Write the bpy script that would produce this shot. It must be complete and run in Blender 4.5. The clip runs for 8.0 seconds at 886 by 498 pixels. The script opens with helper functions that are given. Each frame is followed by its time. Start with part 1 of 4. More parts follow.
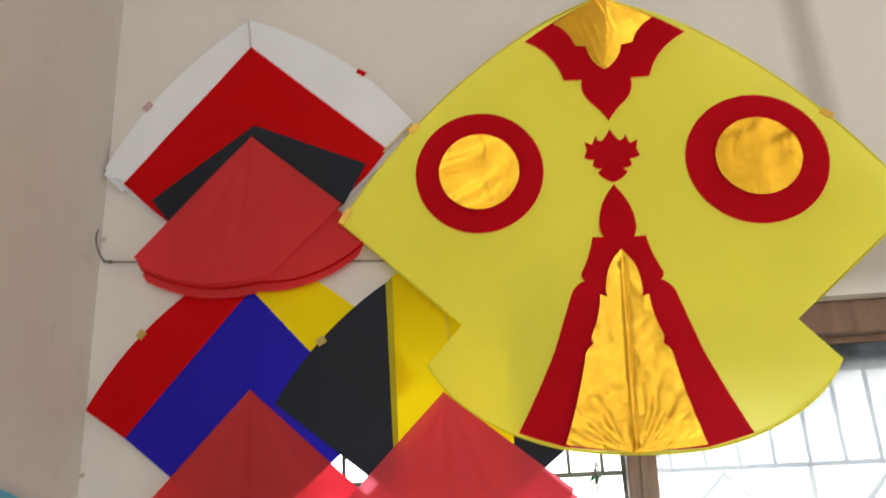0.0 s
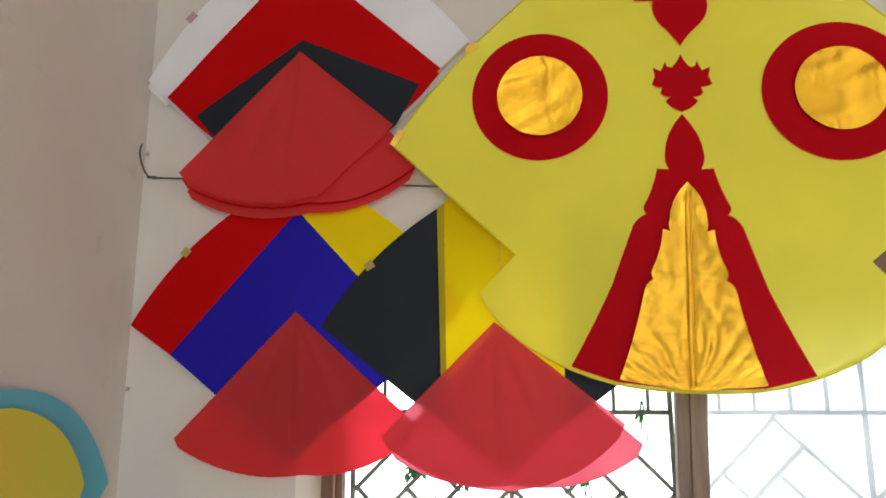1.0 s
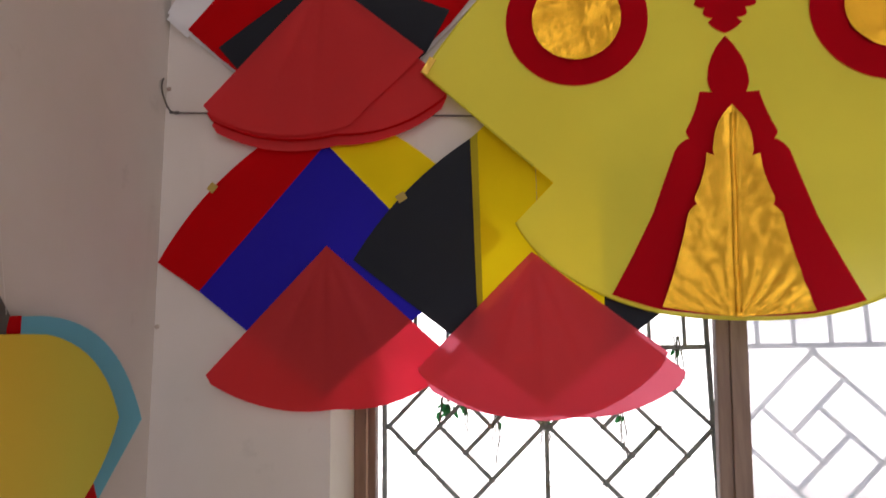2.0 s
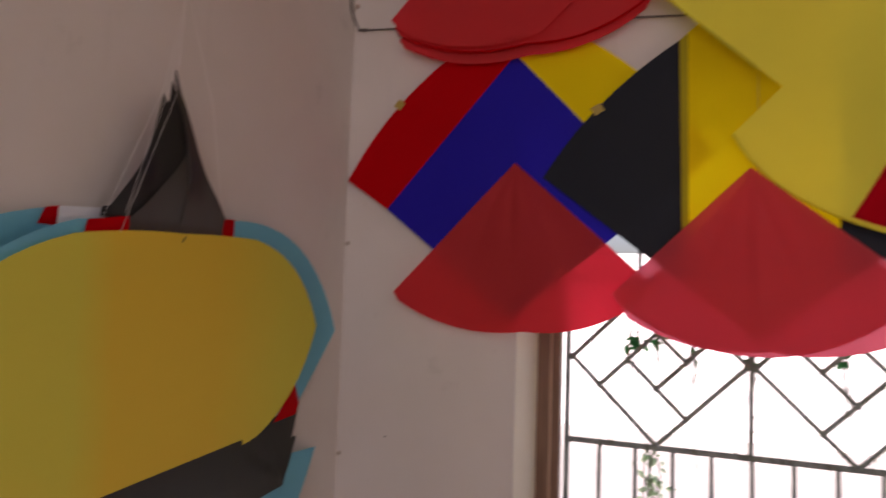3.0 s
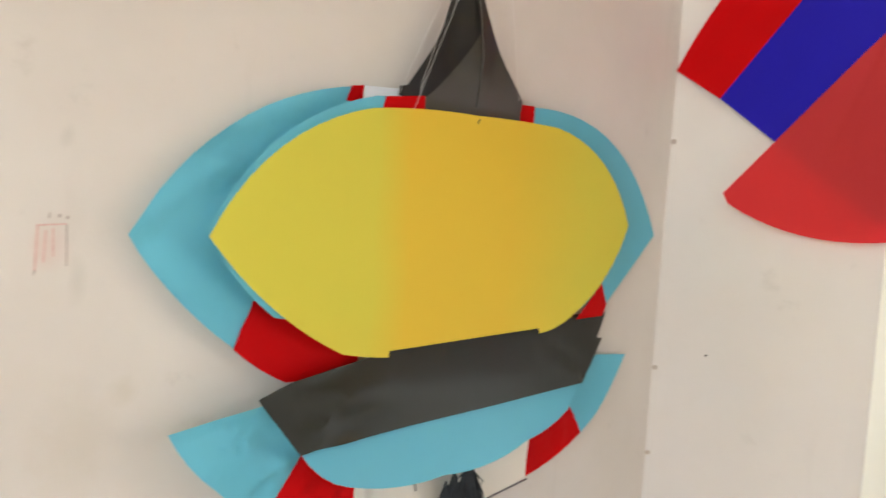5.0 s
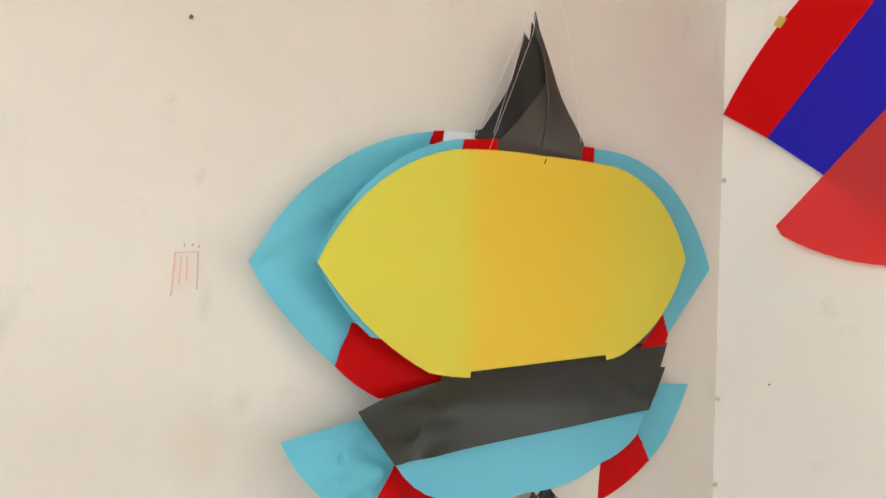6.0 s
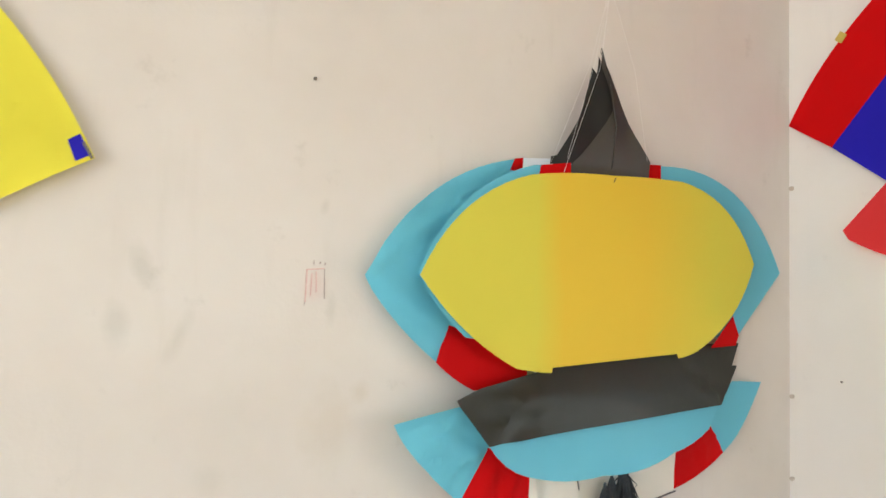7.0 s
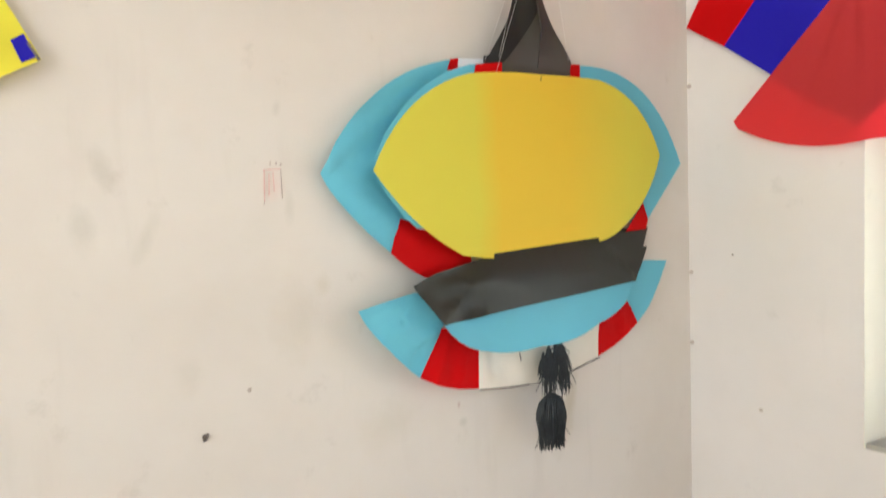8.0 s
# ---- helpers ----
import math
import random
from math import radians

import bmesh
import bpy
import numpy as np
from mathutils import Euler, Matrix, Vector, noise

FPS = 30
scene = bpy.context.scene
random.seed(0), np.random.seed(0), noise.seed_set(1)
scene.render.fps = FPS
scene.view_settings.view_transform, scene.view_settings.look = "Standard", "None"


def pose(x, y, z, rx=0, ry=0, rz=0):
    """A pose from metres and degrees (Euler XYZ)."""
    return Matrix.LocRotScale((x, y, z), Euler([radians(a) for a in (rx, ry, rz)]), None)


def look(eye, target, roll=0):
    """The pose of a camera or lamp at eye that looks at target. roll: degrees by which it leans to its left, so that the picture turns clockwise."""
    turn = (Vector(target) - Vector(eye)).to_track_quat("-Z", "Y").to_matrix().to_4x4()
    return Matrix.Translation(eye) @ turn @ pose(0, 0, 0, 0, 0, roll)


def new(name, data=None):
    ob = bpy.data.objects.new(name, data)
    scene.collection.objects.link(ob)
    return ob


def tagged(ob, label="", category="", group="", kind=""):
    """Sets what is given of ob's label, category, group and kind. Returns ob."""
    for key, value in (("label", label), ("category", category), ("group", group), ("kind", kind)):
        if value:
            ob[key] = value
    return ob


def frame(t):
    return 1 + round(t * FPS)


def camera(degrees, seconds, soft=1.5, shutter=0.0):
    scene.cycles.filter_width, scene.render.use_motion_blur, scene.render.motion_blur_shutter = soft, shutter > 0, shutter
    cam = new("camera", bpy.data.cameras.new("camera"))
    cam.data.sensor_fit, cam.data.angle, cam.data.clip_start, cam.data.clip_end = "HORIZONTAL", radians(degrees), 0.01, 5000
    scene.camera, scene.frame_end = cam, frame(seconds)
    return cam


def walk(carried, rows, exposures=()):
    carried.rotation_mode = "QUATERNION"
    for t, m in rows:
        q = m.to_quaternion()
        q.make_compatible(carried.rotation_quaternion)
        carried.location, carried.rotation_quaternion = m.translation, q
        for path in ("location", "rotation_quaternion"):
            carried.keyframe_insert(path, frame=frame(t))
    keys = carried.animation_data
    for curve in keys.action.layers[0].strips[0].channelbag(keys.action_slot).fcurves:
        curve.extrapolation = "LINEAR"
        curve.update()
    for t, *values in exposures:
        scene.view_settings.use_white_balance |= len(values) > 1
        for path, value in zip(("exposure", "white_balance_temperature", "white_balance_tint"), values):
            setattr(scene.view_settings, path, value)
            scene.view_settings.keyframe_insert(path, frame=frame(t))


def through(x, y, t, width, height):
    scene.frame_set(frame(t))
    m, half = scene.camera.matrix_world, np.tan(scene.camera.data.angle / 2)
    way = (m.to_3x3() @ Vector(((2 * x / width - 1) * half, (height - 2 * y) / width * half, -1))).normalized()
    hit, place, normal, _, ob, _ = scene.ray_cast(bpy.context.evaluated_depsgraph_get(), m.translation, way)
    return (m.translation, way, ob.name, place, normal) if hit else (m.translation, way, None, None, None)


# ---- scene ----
cam = camera(68.1, 8.0, shutter=0.5)
PATH = [
    (0, (0.765, -1.133, 1.901), (0.583, 0.785, 2.438), -3.0),
    (0.5, (0.728, -1.111, 1.894), (0.506, 0.831, 2.318), -0.7),
    (1, (0.7, -1.095, 1.88), (0.455, 0.854, 2.259), -0.3),
    (1.2, (0.684, -1.091, 1.866), (0.443, 0.858, 2.242), -0.6),
    (2.3, (0.628, -1.055, 1.805), (0.347, 0.91, 2.054), -1.0),
    (2.5, (0.614, -1.051, 1.799), (0.218, 0.898, 2.011), -0.3),
    (3, (0.582, -1.017, 1.778), (-0.142, 0.842, 1.912), 1.9),
    (3.5, (0.573, -0.977, 1.762), (-0.444, 0.744, 1.821), 4.1),
    (4, (0.604, -0.944, 1.743), (-0.638, 0.623, 1.712), 4.1),
    (4.5, (0.62, -0.931, 1.724), (-0.813, 0.46, 1.606), 5.1),
    (5, (0.633, -0.918, 1.715), (-0.963, 0.283, 1.619), 3.9),
    (5.2, (0.643, -0.924, 1.706), (-1.01, 0.199, 1.632), 3.6),
    (6.3, (0.683, -1.006, 1.67), (-0.986, 0.09, 1.789), 2.3),
    (6.5, (0.707, -1.008, 1.674), (-1.009, 0.017, 1.748), 2.3),
    (7, (0.762, -1.062, 1.671), (-1.026, -0.173, 1.784), 1.6),
    (7.5, (0.79, -1.102, 1.643), (-0.906, -0.044, 1.709), -1.3),
    (8, (0.776, -1.149, 1.625), (-0.853, 0.007, 1.521), -1.8),
]

EXPO = [(0.0, 1.04, 6350, 7), (0.5, 0.86, 6300, 7), (1.0, 0.91, 6300, 7), (1.2, 0.85, 6300, 9), (2.3, 0.15, 6650, 26), (2.5, 0.04, 6700, 28),
        (3.0, 0.05, 6950, 32), (3.5, 0.12, 7000, 33), (4.0, 0.44, 6950, 26), (4.5, 0.82, 6900, 21), (5.0, 1.68, 6400, 7), (5.2, 1.75, 6350, 6),
        (6.3, 1.81, 6300, 4), (7.0, 1.79, 6250, 4), (8.0, 1.82, 6300, 5)]
walk(cam, [(t, look(eye, target, roll)) for t, eye, target, roll in PATH], EXPO)

# ---- world, sun, daylight through the rear and side windows ----
world = bpy.data.worlds.new("sky")
scene.world = world
world.use_nodes = True
wn = world.node_tree.nodes
sky = wn.new("ShaderNodeTexSky")
sky.sky_type = "NISHITA"
sky.sun_disc = False
sky.sun_elevation, sky.sun_rotation = radians(62), radians(200)
sky.dust_density = 3.0
world.node_tree.links.new(sky.outputs[0], wn["Background"].inputs[0])
wn["Background"].inputs[1].default_value = 0.15

sun = new("sun", bpy.data.lights.new("sun", "SUN"))
sun.data.energy, sun.data.angle, sun.data.color = 4.0, radians(0.5), (1.0, 0.95, 0.88)
sun.matrix_world = look((0.8, -6.0, 12.0), (2.6, 0.0, 0.0))


def window_light(name, eye, target, w, h, watts, color):
    lamp = new(name, bpy.data.lights.new(name, "AREA"))
    lamp.data.shape, lamp.data.size, lamp.data.size_y = "RECTANGLE", w, h
    lamp.data.energy, lamp.data.color = watts, color
    lamp.matrix_world = look(eye, target)


window_light("rear_window_daylight", (1.5, -3.30, 1.92), (1.5, 0.0, 1.92), 1.75, 1.8, 11.2, (1.0, 0.985, 0.96))
window_light("side_window_daylight", (3.50, -1.6, 1.65), (0.0, -1.6, 1.65), 1.5, 1.2, 2.2, (1.0, 0.985, 0.96))


# ---- materials ----
def material(name):
    m = bpy.data.materials.new(name)
    m.use_nodes = True
    nt = m.node_tree
    return m, nt, nt.nodes["Principled BSDF"], nt.nodes["Material Output"]


def add(nt, kind, **values):
    n = nt.nodes.new(kind)
    for k, v in values.items():
        n.inputs[k].default_value = v
    return n


def coords(nt, scale=(1, 1, 1)):
    t = nt.nodes.new("ShaderNodeTexCoord")
    m = add(nt, "ShaderNodeMapping", Scale=scale)
    nt.links.new(t.outputs["Object"], m.inputs[0])
    return m.outputs[0]


def noise_of(nt, vec, scale, detail=4.0, rough=0.55):
    n = add(nt, "ShaderNodeTexNoise", Scale=scale, Detail=detail, Roughness=rough)
    nt.links.new(vec, n.inputs["Vector"])
    return n.outputs["Fac"]


def span(nt, fac, lo, hi, a=0.0, b=1.0):
    r = add(nt, "ShaderNodeMapRange", **{"From Min": lo, "From Max": hi, "To Min": a, "To Max": b})
    nt.links.new(fac, r.inputs["Value"])
    return r.outputs["Result"]


def blend(nt, fac, a, b):
    n = nt.nodes.new("ShaderNodeMix")
    n.data_type = "RGBA"
    for sock, v in ((n.inputs[0], fac), (n.inputs[6], a), (n.inputs[7], b)):
        if isinstance(v, bpy.types.NodeSocket):
            nt.links.new(v, sock)
        else:
            sock.default_value = v
    return n.outputs[2]


def rgb(c):
    return (*c, 1.0)


def bump(nt, height, target, strength, distance):
    b = add(nt, "ShaderNodeBump", Strength=strength, Distance=distance)
    nt.links.new(height, b.inputs["Height"])
    nt.links.new(b.outputs[0], target)


def plaster(name, tone, stain, dirt=1.0, shade_band=None, marks=()):
    """Painted plaster with grime clouds, scuffs and a fine roller grain."""
    m, nt, bs, _ = material(name)
    v = coords(nt)
    cloud = span(nt, noise_of(nt, v, 2.2, 5.0, 0.6), 0.42, 0.75)
    spots = span(nt, noise_of(nt, v, 13.0, 6.0, 0.65), 0.62, 0.80)
    streak = span(nt, noise_of(nt, coords(nt, (9, 9, 1.3)), 2.0, 4.0), 0.60, 0.85)
    c = blend(nt, span(nt, cloud, 0, 1, 0, 0.45 * dirt), rgb(tone), rgb(stain))
    c = blend(nt, span(nt, spots, 0, 1, 0, 0.38 * dirt), c, rgb([x * 0.72 for x in stain]))
    c = blend(nt, span(nt, streak, 0, 1, 0, 0.22 * dirt), c, rgb([x * 0.8 for x in stain]))
    if shade_band:
        # a soft band of shade painted down the wall, spreading at its foot
        x, z, half = shade_band
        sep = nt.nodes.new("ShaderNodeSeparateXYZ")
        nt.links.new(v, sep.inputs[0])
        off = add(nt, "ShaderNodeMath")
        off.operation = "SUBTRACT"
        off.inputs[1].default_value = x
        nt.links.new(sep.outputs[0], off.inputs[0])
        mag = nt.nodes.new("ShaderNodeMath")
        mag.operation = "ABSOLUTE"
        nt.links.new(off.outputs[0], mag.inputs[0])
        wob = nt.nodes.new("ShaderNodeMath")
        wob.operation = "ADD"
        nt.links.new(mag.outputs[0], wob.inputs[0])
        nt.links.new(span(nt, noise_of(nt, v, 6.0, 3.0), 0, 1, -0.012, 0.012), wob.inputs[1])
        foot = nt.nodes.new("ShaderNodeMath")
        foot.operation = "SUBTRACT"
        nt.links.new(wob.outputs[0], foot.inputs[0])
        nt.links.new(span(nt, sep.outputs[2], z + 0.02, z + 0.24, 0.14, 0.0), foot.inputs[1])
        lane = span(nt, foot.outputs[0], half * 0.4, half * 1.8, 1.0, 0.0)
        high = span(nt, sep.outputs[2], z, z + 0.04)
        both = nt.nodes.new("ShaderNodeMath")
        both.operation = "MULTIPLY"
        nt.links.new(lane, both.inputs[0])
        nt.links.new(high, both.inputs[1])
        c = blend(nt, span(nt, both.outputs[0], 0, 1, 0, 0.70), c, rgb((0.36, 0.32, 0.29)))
    for y, z, ry, rz, tilt, amount, shade in marks:
        # a ragged, soft-edged smudge of another tone on the paint
        at = add(nt, "ShaderNodeMapping", Location=(0, y, z), Rotation=(radians(tilt), 0, 0), Scale=(100.0, ry, rz))
        at.vector_type = "TEXTURE"
        nt.links.new(v, at.inputs[0])
        far = nt.nodes.new("ShaderNodeVectorMath")
        far.operation = "LENGTH"
        nt.links.new(at.outputs[0], far.inputs[0])
        rough = nt.nodes.new("ShaderNodeMath")
        rough.operation = "ADD"
        nt.links.new(far.outputs["Value"], rough.inputs[0])
        nt.links.new(span(nt, noise_of(nt, v, 30.0, 5.0, 0.6), 0, 1, -0.8, 0.8), rough.inputs[1])
        c = blend(nt, span(nt, rough.outputs[0], 0.3, 1.3, amount, 0.0), c, rgb(shade))
    nt.links.new(c, bs.inputs["Base Color"])
    bs.inputs["Roughness"].default_value = 0.75
    h = nt.nodes.new("ShaderNodeMath")
    h.operation = "ADD"
    nt.links.new(noise_of(nt, v, 160.0, 3.0), h.inputs[0])
    nt.links.new(span(nt, noise_of(nt, v, 9.0, 3.0), 0, 1, 0, 3.0), h.inputs[1])
    bump(nt, h.outputs[0], bs.inputs["Normal"], 0.10, 0.002)
    return m


def cloth(name, color, through=0.4, clear=0.0, band=None, wrinkle=0.5, gloss=0.08, lit=None, veil=None):
    """Thin kite fabric: it scatters light back, lets some through, and may show what touches it from behind.
    band: a second colour dyed between two places along the sheet, with soft borders.
    lit: the deeper colour of light that has passed through the dye; veil: the tint of what shows through the weave."""
    m, nt, bs, out = material(name)
    v = coords(nt)
    weave = noise_of(nt, v, 900.0, 2.0)
    big = noise_of(nt, v, 7.0, 4.0, 0.5)
    dark = [x * 0.86 for x in color]
    base = rgb(color)
    if band:
        tint, axis, lo, hi, soft = band
        sep = nt.nodes.new("ShaderNodeSeparateXYZ")
        nt.links.new(v, sep.inputs[0])
        wob = nt.nodes.new("ShaderNodeMath")
        wob.operation = "ADD"
        nt.links.new(sep.outputs[axis], wob.inputs[0])
        nt.links.new(span(nt, noise_of(nt, v, 5.0, 2.0), 0, 1, -0.02, 0.02), wob.inputs[1])
        up = span(nt, wob.outputs[0], lo - soft, lo + soft)
        down = span(nt, wob.outputs[0], hi - 3 * soft, hi + 4 * soft, 1.0, 0.0)
        mul = nt.nodes.new("ShaderNodeMath")
        mul.operation = "MULTIPLY"
        nt.links.new(up, mul.inputs[0])
        nt.links.new(down, mul.inputs[1])
        base = blend(nt, mul.outputs[0], base, rgb(tint))
        dark = None
    c = blend(nt, span(nt, big, 0.35, 0.75, 0, 0.5), base, rgb(dark)) if dark else base
    nt.links.new(c, bs.inputs["Base Color"])
    bs.inputs["Roughness"].default_value = 0.6 if gloss < 0.2 else 0.42
    bs.inputs["Specular IOR Level"].default_value = gloss
    h = nt.nodes.new("ShaderNodeMath")
    h.operation = "ADD"
    nt.links.new(span(nt, weave, 0, 1, 0, 0.12), h.inputs[0])
    nt.links.new(span(nt, noise_of(nt, coords(nt, (1, 1, 0.5)), 11.0, 3.0), 0, 1, 0, 3.0 * wrinkle), h.inputs[1])
    bump(nt, h.outputs[0], bs.inputs["Normal"], 0.35, 0.003)
    tr = nt.nodes.new("ShaderNodeBsdfTranslucent")
    if lit:
        tr.inputs["Color"].default_value = rgb(lit)
    else:
        nt.links.new(c, tr.inputs["Color"])
    mix = add(nt, "ShaderNodeMixShader", Fac=through)
    nt.links.new(bs.outputs[0], mix.inputs[1])
    nt.links.new(tr.outputs[0], mix.inputs[2])
    last = mix
    if clear:
        # light that slips between the threads, scattered a little on its way
        tp = add(nt, "ShaderNodeBsdfRefraction", Roughness=0.7, IOR=1.25)
        tp.inputs[0].default_value = rgb(veil or [0.25 + 0.75 * x for x in color])
        last = add(nt, "ShaderNodeMixShader", Fac=clear)
        nt.links.new(mix.outputs[0], last.inputs[1])
        nt.links.new(tp.outputs[0], last.inputs[2])
    nt.links.new(last.outputs[0], out.inputs["Surface"])
    return m


def foil(name, color, rough, emboss=0.14, crumple=1.5):
    """Crinkled gold foil with a fine diagonal emboss."""
    m, nt, bs, _ = material(name)
    bs.inputs["Base Color"].default_value = rgb(color)
    bs.inputs["Metallic"].default_value = 1.0
    v = coords(nt)
    w = add(nt, "ShaderNodeTexWave", Scale=120.0, Distortion=3.0, Detail=2.0)
    rot = add(nt, "ShaderNodeMapping", Rotation=(0.0, radians(28), 0.0))
    nt.links.new(v, rot.inputs[0])
    w.bands_direction = "Z"
    nt.links.new(rot.outputs[0], w.inputs["Vector"])
    crease = add(nt, "ShaderNodeTexVoronoi", Scale=24.0)
    crease.feature = "DISTANCE_TO_EDGE"
    warp = add(nt, "ShaderNodeMapping", Scale=(1.0, 1.0, 0.45))
    nt.links.new(v, warp.inputs[0])
    nt.links.new(warp.outputs[0], crease.inputs["Vector"])
    h = nt.nodes.new("ShaderNodeMath")
    h.operation = "ADD"
    nt.links.new(span(nt, w.outputs["Fac"], 0, 1, 0, emboss), h.inputs[0])
    nt.links.new(span(nt, crease.outputs["Distance"], 0, 0.12, 0, 0.25), h.inputs[1])
    h2 = nt.nodes.new("ShaderNodeMath")
    h2.operation = "ADD"
    nt.links.new(h.outputs[0], h2.inputs[0])
    nt.links.new(span(nt, noise_of(nt, v, 24.0, 5.0, 0.5), 0, 1, 0, crumple), h2.inputs[1])
    bump(nt, h2.outputs[0], bs.inputs["Normal"], 0.55, 0.003)
    nt.links.new(span(nt, noise_of(nt, v, 30.0), 0.3, 0.7, rough * 0.8, rough * 1.3), bs.inputs["Roughness"])
    return m


def grained(name, a, b, scale, rough, stretch=(1, 1, 1), metal=0.0, relief=0.3):
    m, nt, bs, _ = material(name)
    v = coords(nt, stretch)
    n = noise_of(nt, v, scale, 6.0, 0.6)
    nt.links.new(blend(nt, span(nt, n, 0.3, 0.7), rgb(a), rgb(b)), bs.inputs["Base Color"])
    bs.inputs["Roughness"].default_value = rough
    bs.inputs["Metallic"].default_value = metal
    bump(nt, n, bs.inputs["Normal"], relief, 0.002)
    return m


WALL = plaster("wall_plaster", (0.63, 0.585, 0.54), (0.52, 0.46, 0.395), 1.5)
GREY, BROWN = (0.40, 0.385, 0.34), (0.42, 0.35, 0.24)
WALL_SCUFF = plaster("wall_plaster_scuffed", (0.63, 0.588, 0.548), (0.53, 0.475, 0.42), 1.4, marks=(
    (-1.037, 1.684, 0.011, 0.026, 25, 0.38, GREY), (-1.060, 1.622, 0.012, 0.026, 10, 0.30, GREY),
    (-0.998, 1.610, 0.008, 0.028, -22, 0.28, GREY), (-0.842, 1.762, 0.005, 0.010, -15, 0.26, GREY),
    (-0.830, 1.640, 0.007, 0.022, 0, 0.25, GREY), (-0.345, 1.300, 0.016, 0.060, -12, 0.40, BROWN), (-0.372, 1.262, 0.018, 0.045, 0, 0.30, BROWN), (-0.578, 1.342, 0.003, 0.006, 0, 0.5, (0.36, 0.20, 0.17)), (-0.571, 1.314, 0.007, 0.006, 0, 0.4, GREY),
    (-0.852, 1.668, 0.014, 0.018, 0, 0.20, (0.70, 0.40, 0.36)), (-0.790, 1.540, 0.012, 0.012, 0, 0.22, BROWN), (-0.960, 1.450, 0.018, 0.020, 0, 0.16, GREY),
    (-0.830, 1.500, 0.030, 0.050, 0, 0.18, BROWN), (-0.700, 1.340, 0.050, 0.030, 0, 0.16, BROWN)))
# lighter than the west wall: the stronger light here is in the colour
WALL_SHADE_BAND = plaster("wall_plaster_shade_band", (0.70, 0.66, 0.63), (0.60, 0.55, 0.50), 1.2, (1.348, 2.086, 0.022))
REVEAL = plaster("reveal_plaster", (0.86, 0.81, 0.67), (0.62, 0.56, 0.45), 0.7)
SILL = plaster("sill_plaster", (0.50, 0.47, 0.40), (0.22, 0.20, 0.16), 1.8)
CEIL = plaster("ceiling_paint", (0.82, 0.80, 0.77), (0.70, 0.67, 0.62), 0.5)
# unseen floor: its tan is chosen to throw warm light up the walls
FLOOR = grained("floor_warm_bounce", (0.43, 0.31, 0.15), (0.53, 0.39, 0.20), 6.0, 0.5)
WOOD = grained("window_wood", (0.15, 0.080, 0.048), (0.25, 0.145, 0.092), 9.0, 0.55, (6, 6, 0.6))
WOOD_EDGE_LIT = grained("lit_wood_edge", (0.46, 0.30, 0.21), (0.62, 0.43, 0.31), 12.0, 0.5, (6, 6, 0.6))
WOOD_PALE = grained("mullion_wood", (0.20, 0.14, 0.11), (0.34, 0.25, 0.20), 9.0, 0.6, (6, 6, 0.6))
IRON = grained("grille_iron", (0.17, 0.21, 0.20), (0.32, 0.37, 0.345), 60.0, 0.6, relief=0.6)
YARD = grained("yard_concrete", (0.50, 0.49, 0.46), (0.60, 0.58, 0.54), 1.2, 0.9)
DRY = grained("dry_tendril", (0.09, 0.11, 0.07), (0.16, 0.16, 0.10), 40.0, 0.8)
STEEL = grained("nail_steel", (0.10, 0.09, 0.08), (0.20, 0.17, 0.15), 80.0, 0.5, metal=0.6)
PLUG = grained("wall_plug", (0.42, 0.36, 0.31), (0.55, 0.48, 0.42), 80.0, 0.8)
TWINE = grained("twine", (0.10, 0.09, 0.09), (0.20, 0.18, 0.17), 120.0, 0.9)
THREAD = grained("white_thread", (0.70, 0.68, 0.66), (0.80, 0.78, 0.76), 120.0, 0.8)
BAMBOO = grained("bamboo", (0.48, 0.36, 0.18), (0.60, 0.47, 0.26), 14.0, 0.5, (4, 4, 0.5))
PENCIL = grained("red_pencil", (0.58, 0.34, 0.32), (0.68, 0.50, 0.46), 200.0, 0.8)
LEAD = grained("grey_pencil", (0.26, 0.21, 0.20), (0.54, 0.46, 0.42), 300.0, 0.8)
BLACK_YARN = grained("black_yarn", (0.010, 0.013, 0.016), (0.03, 0.035, 0.04), 90.0, 0.8)
GOLD = foil("gold_foil", (0.94, 0.54, 0.045), 0.14, 0.26, 0.70)
GOLD_DULL = foil("gold_foil_dull", (0.90, 0.50, 0.036), 0.17, 0.34, 0.8)
GOLD_TAPE = foil("gold_tape", (0.80, 0.52, 0.10), 0.35)
DULL_TAPE = grained("dull_tape", (0.42, 0.30, 0.06), (0.50, 0.36, 0.08), 40.0, 0.4)
GREY_TIP = grained("grey_sleeve", (0.52, 0.49, 0.52), (0.62, 0.59, 0.61), 40.0, 0.7)
PINK_TAPE = grained("faded_tape", (0.42, 0.26, 0.27), (0.5, 0.32, 0.32), 40.0, 0.5)
WHITE = cloth("white_cloth", (0.86, 0.87, 0.91), 0.12)
CREAM = cloth("cream_cloth", (0.80, 0.75, 0.67), 0.15)
RED = cloth("red_cloth", (0.60, 0.002, 0.004), 0.25)
RED_D = cloth("red_applique", (0.64, 0.002, 0.012), 0.42, 0.14, lit=(0.62, 0.012, 0.16), veil=(0.62, 0.06, 0.26))
BLACK = cloth("black_cloth", (0.020, 0.024, 0.033), 0.10, wrinkle=0.9, gloss=0.15)
BLUE = cloth("blue_cloth", (0.019, 0.013, 0.44), 0.20, wrinkle=1.6, gloss=0.15)
YELLOW = cloth("yellow_cloth", (0.97, 0.74, 0.003), 0.22)
YELLOW_THIN = cloth("thin_yellow_cloth", (0.97, 0.74, 0.003), 0.42)
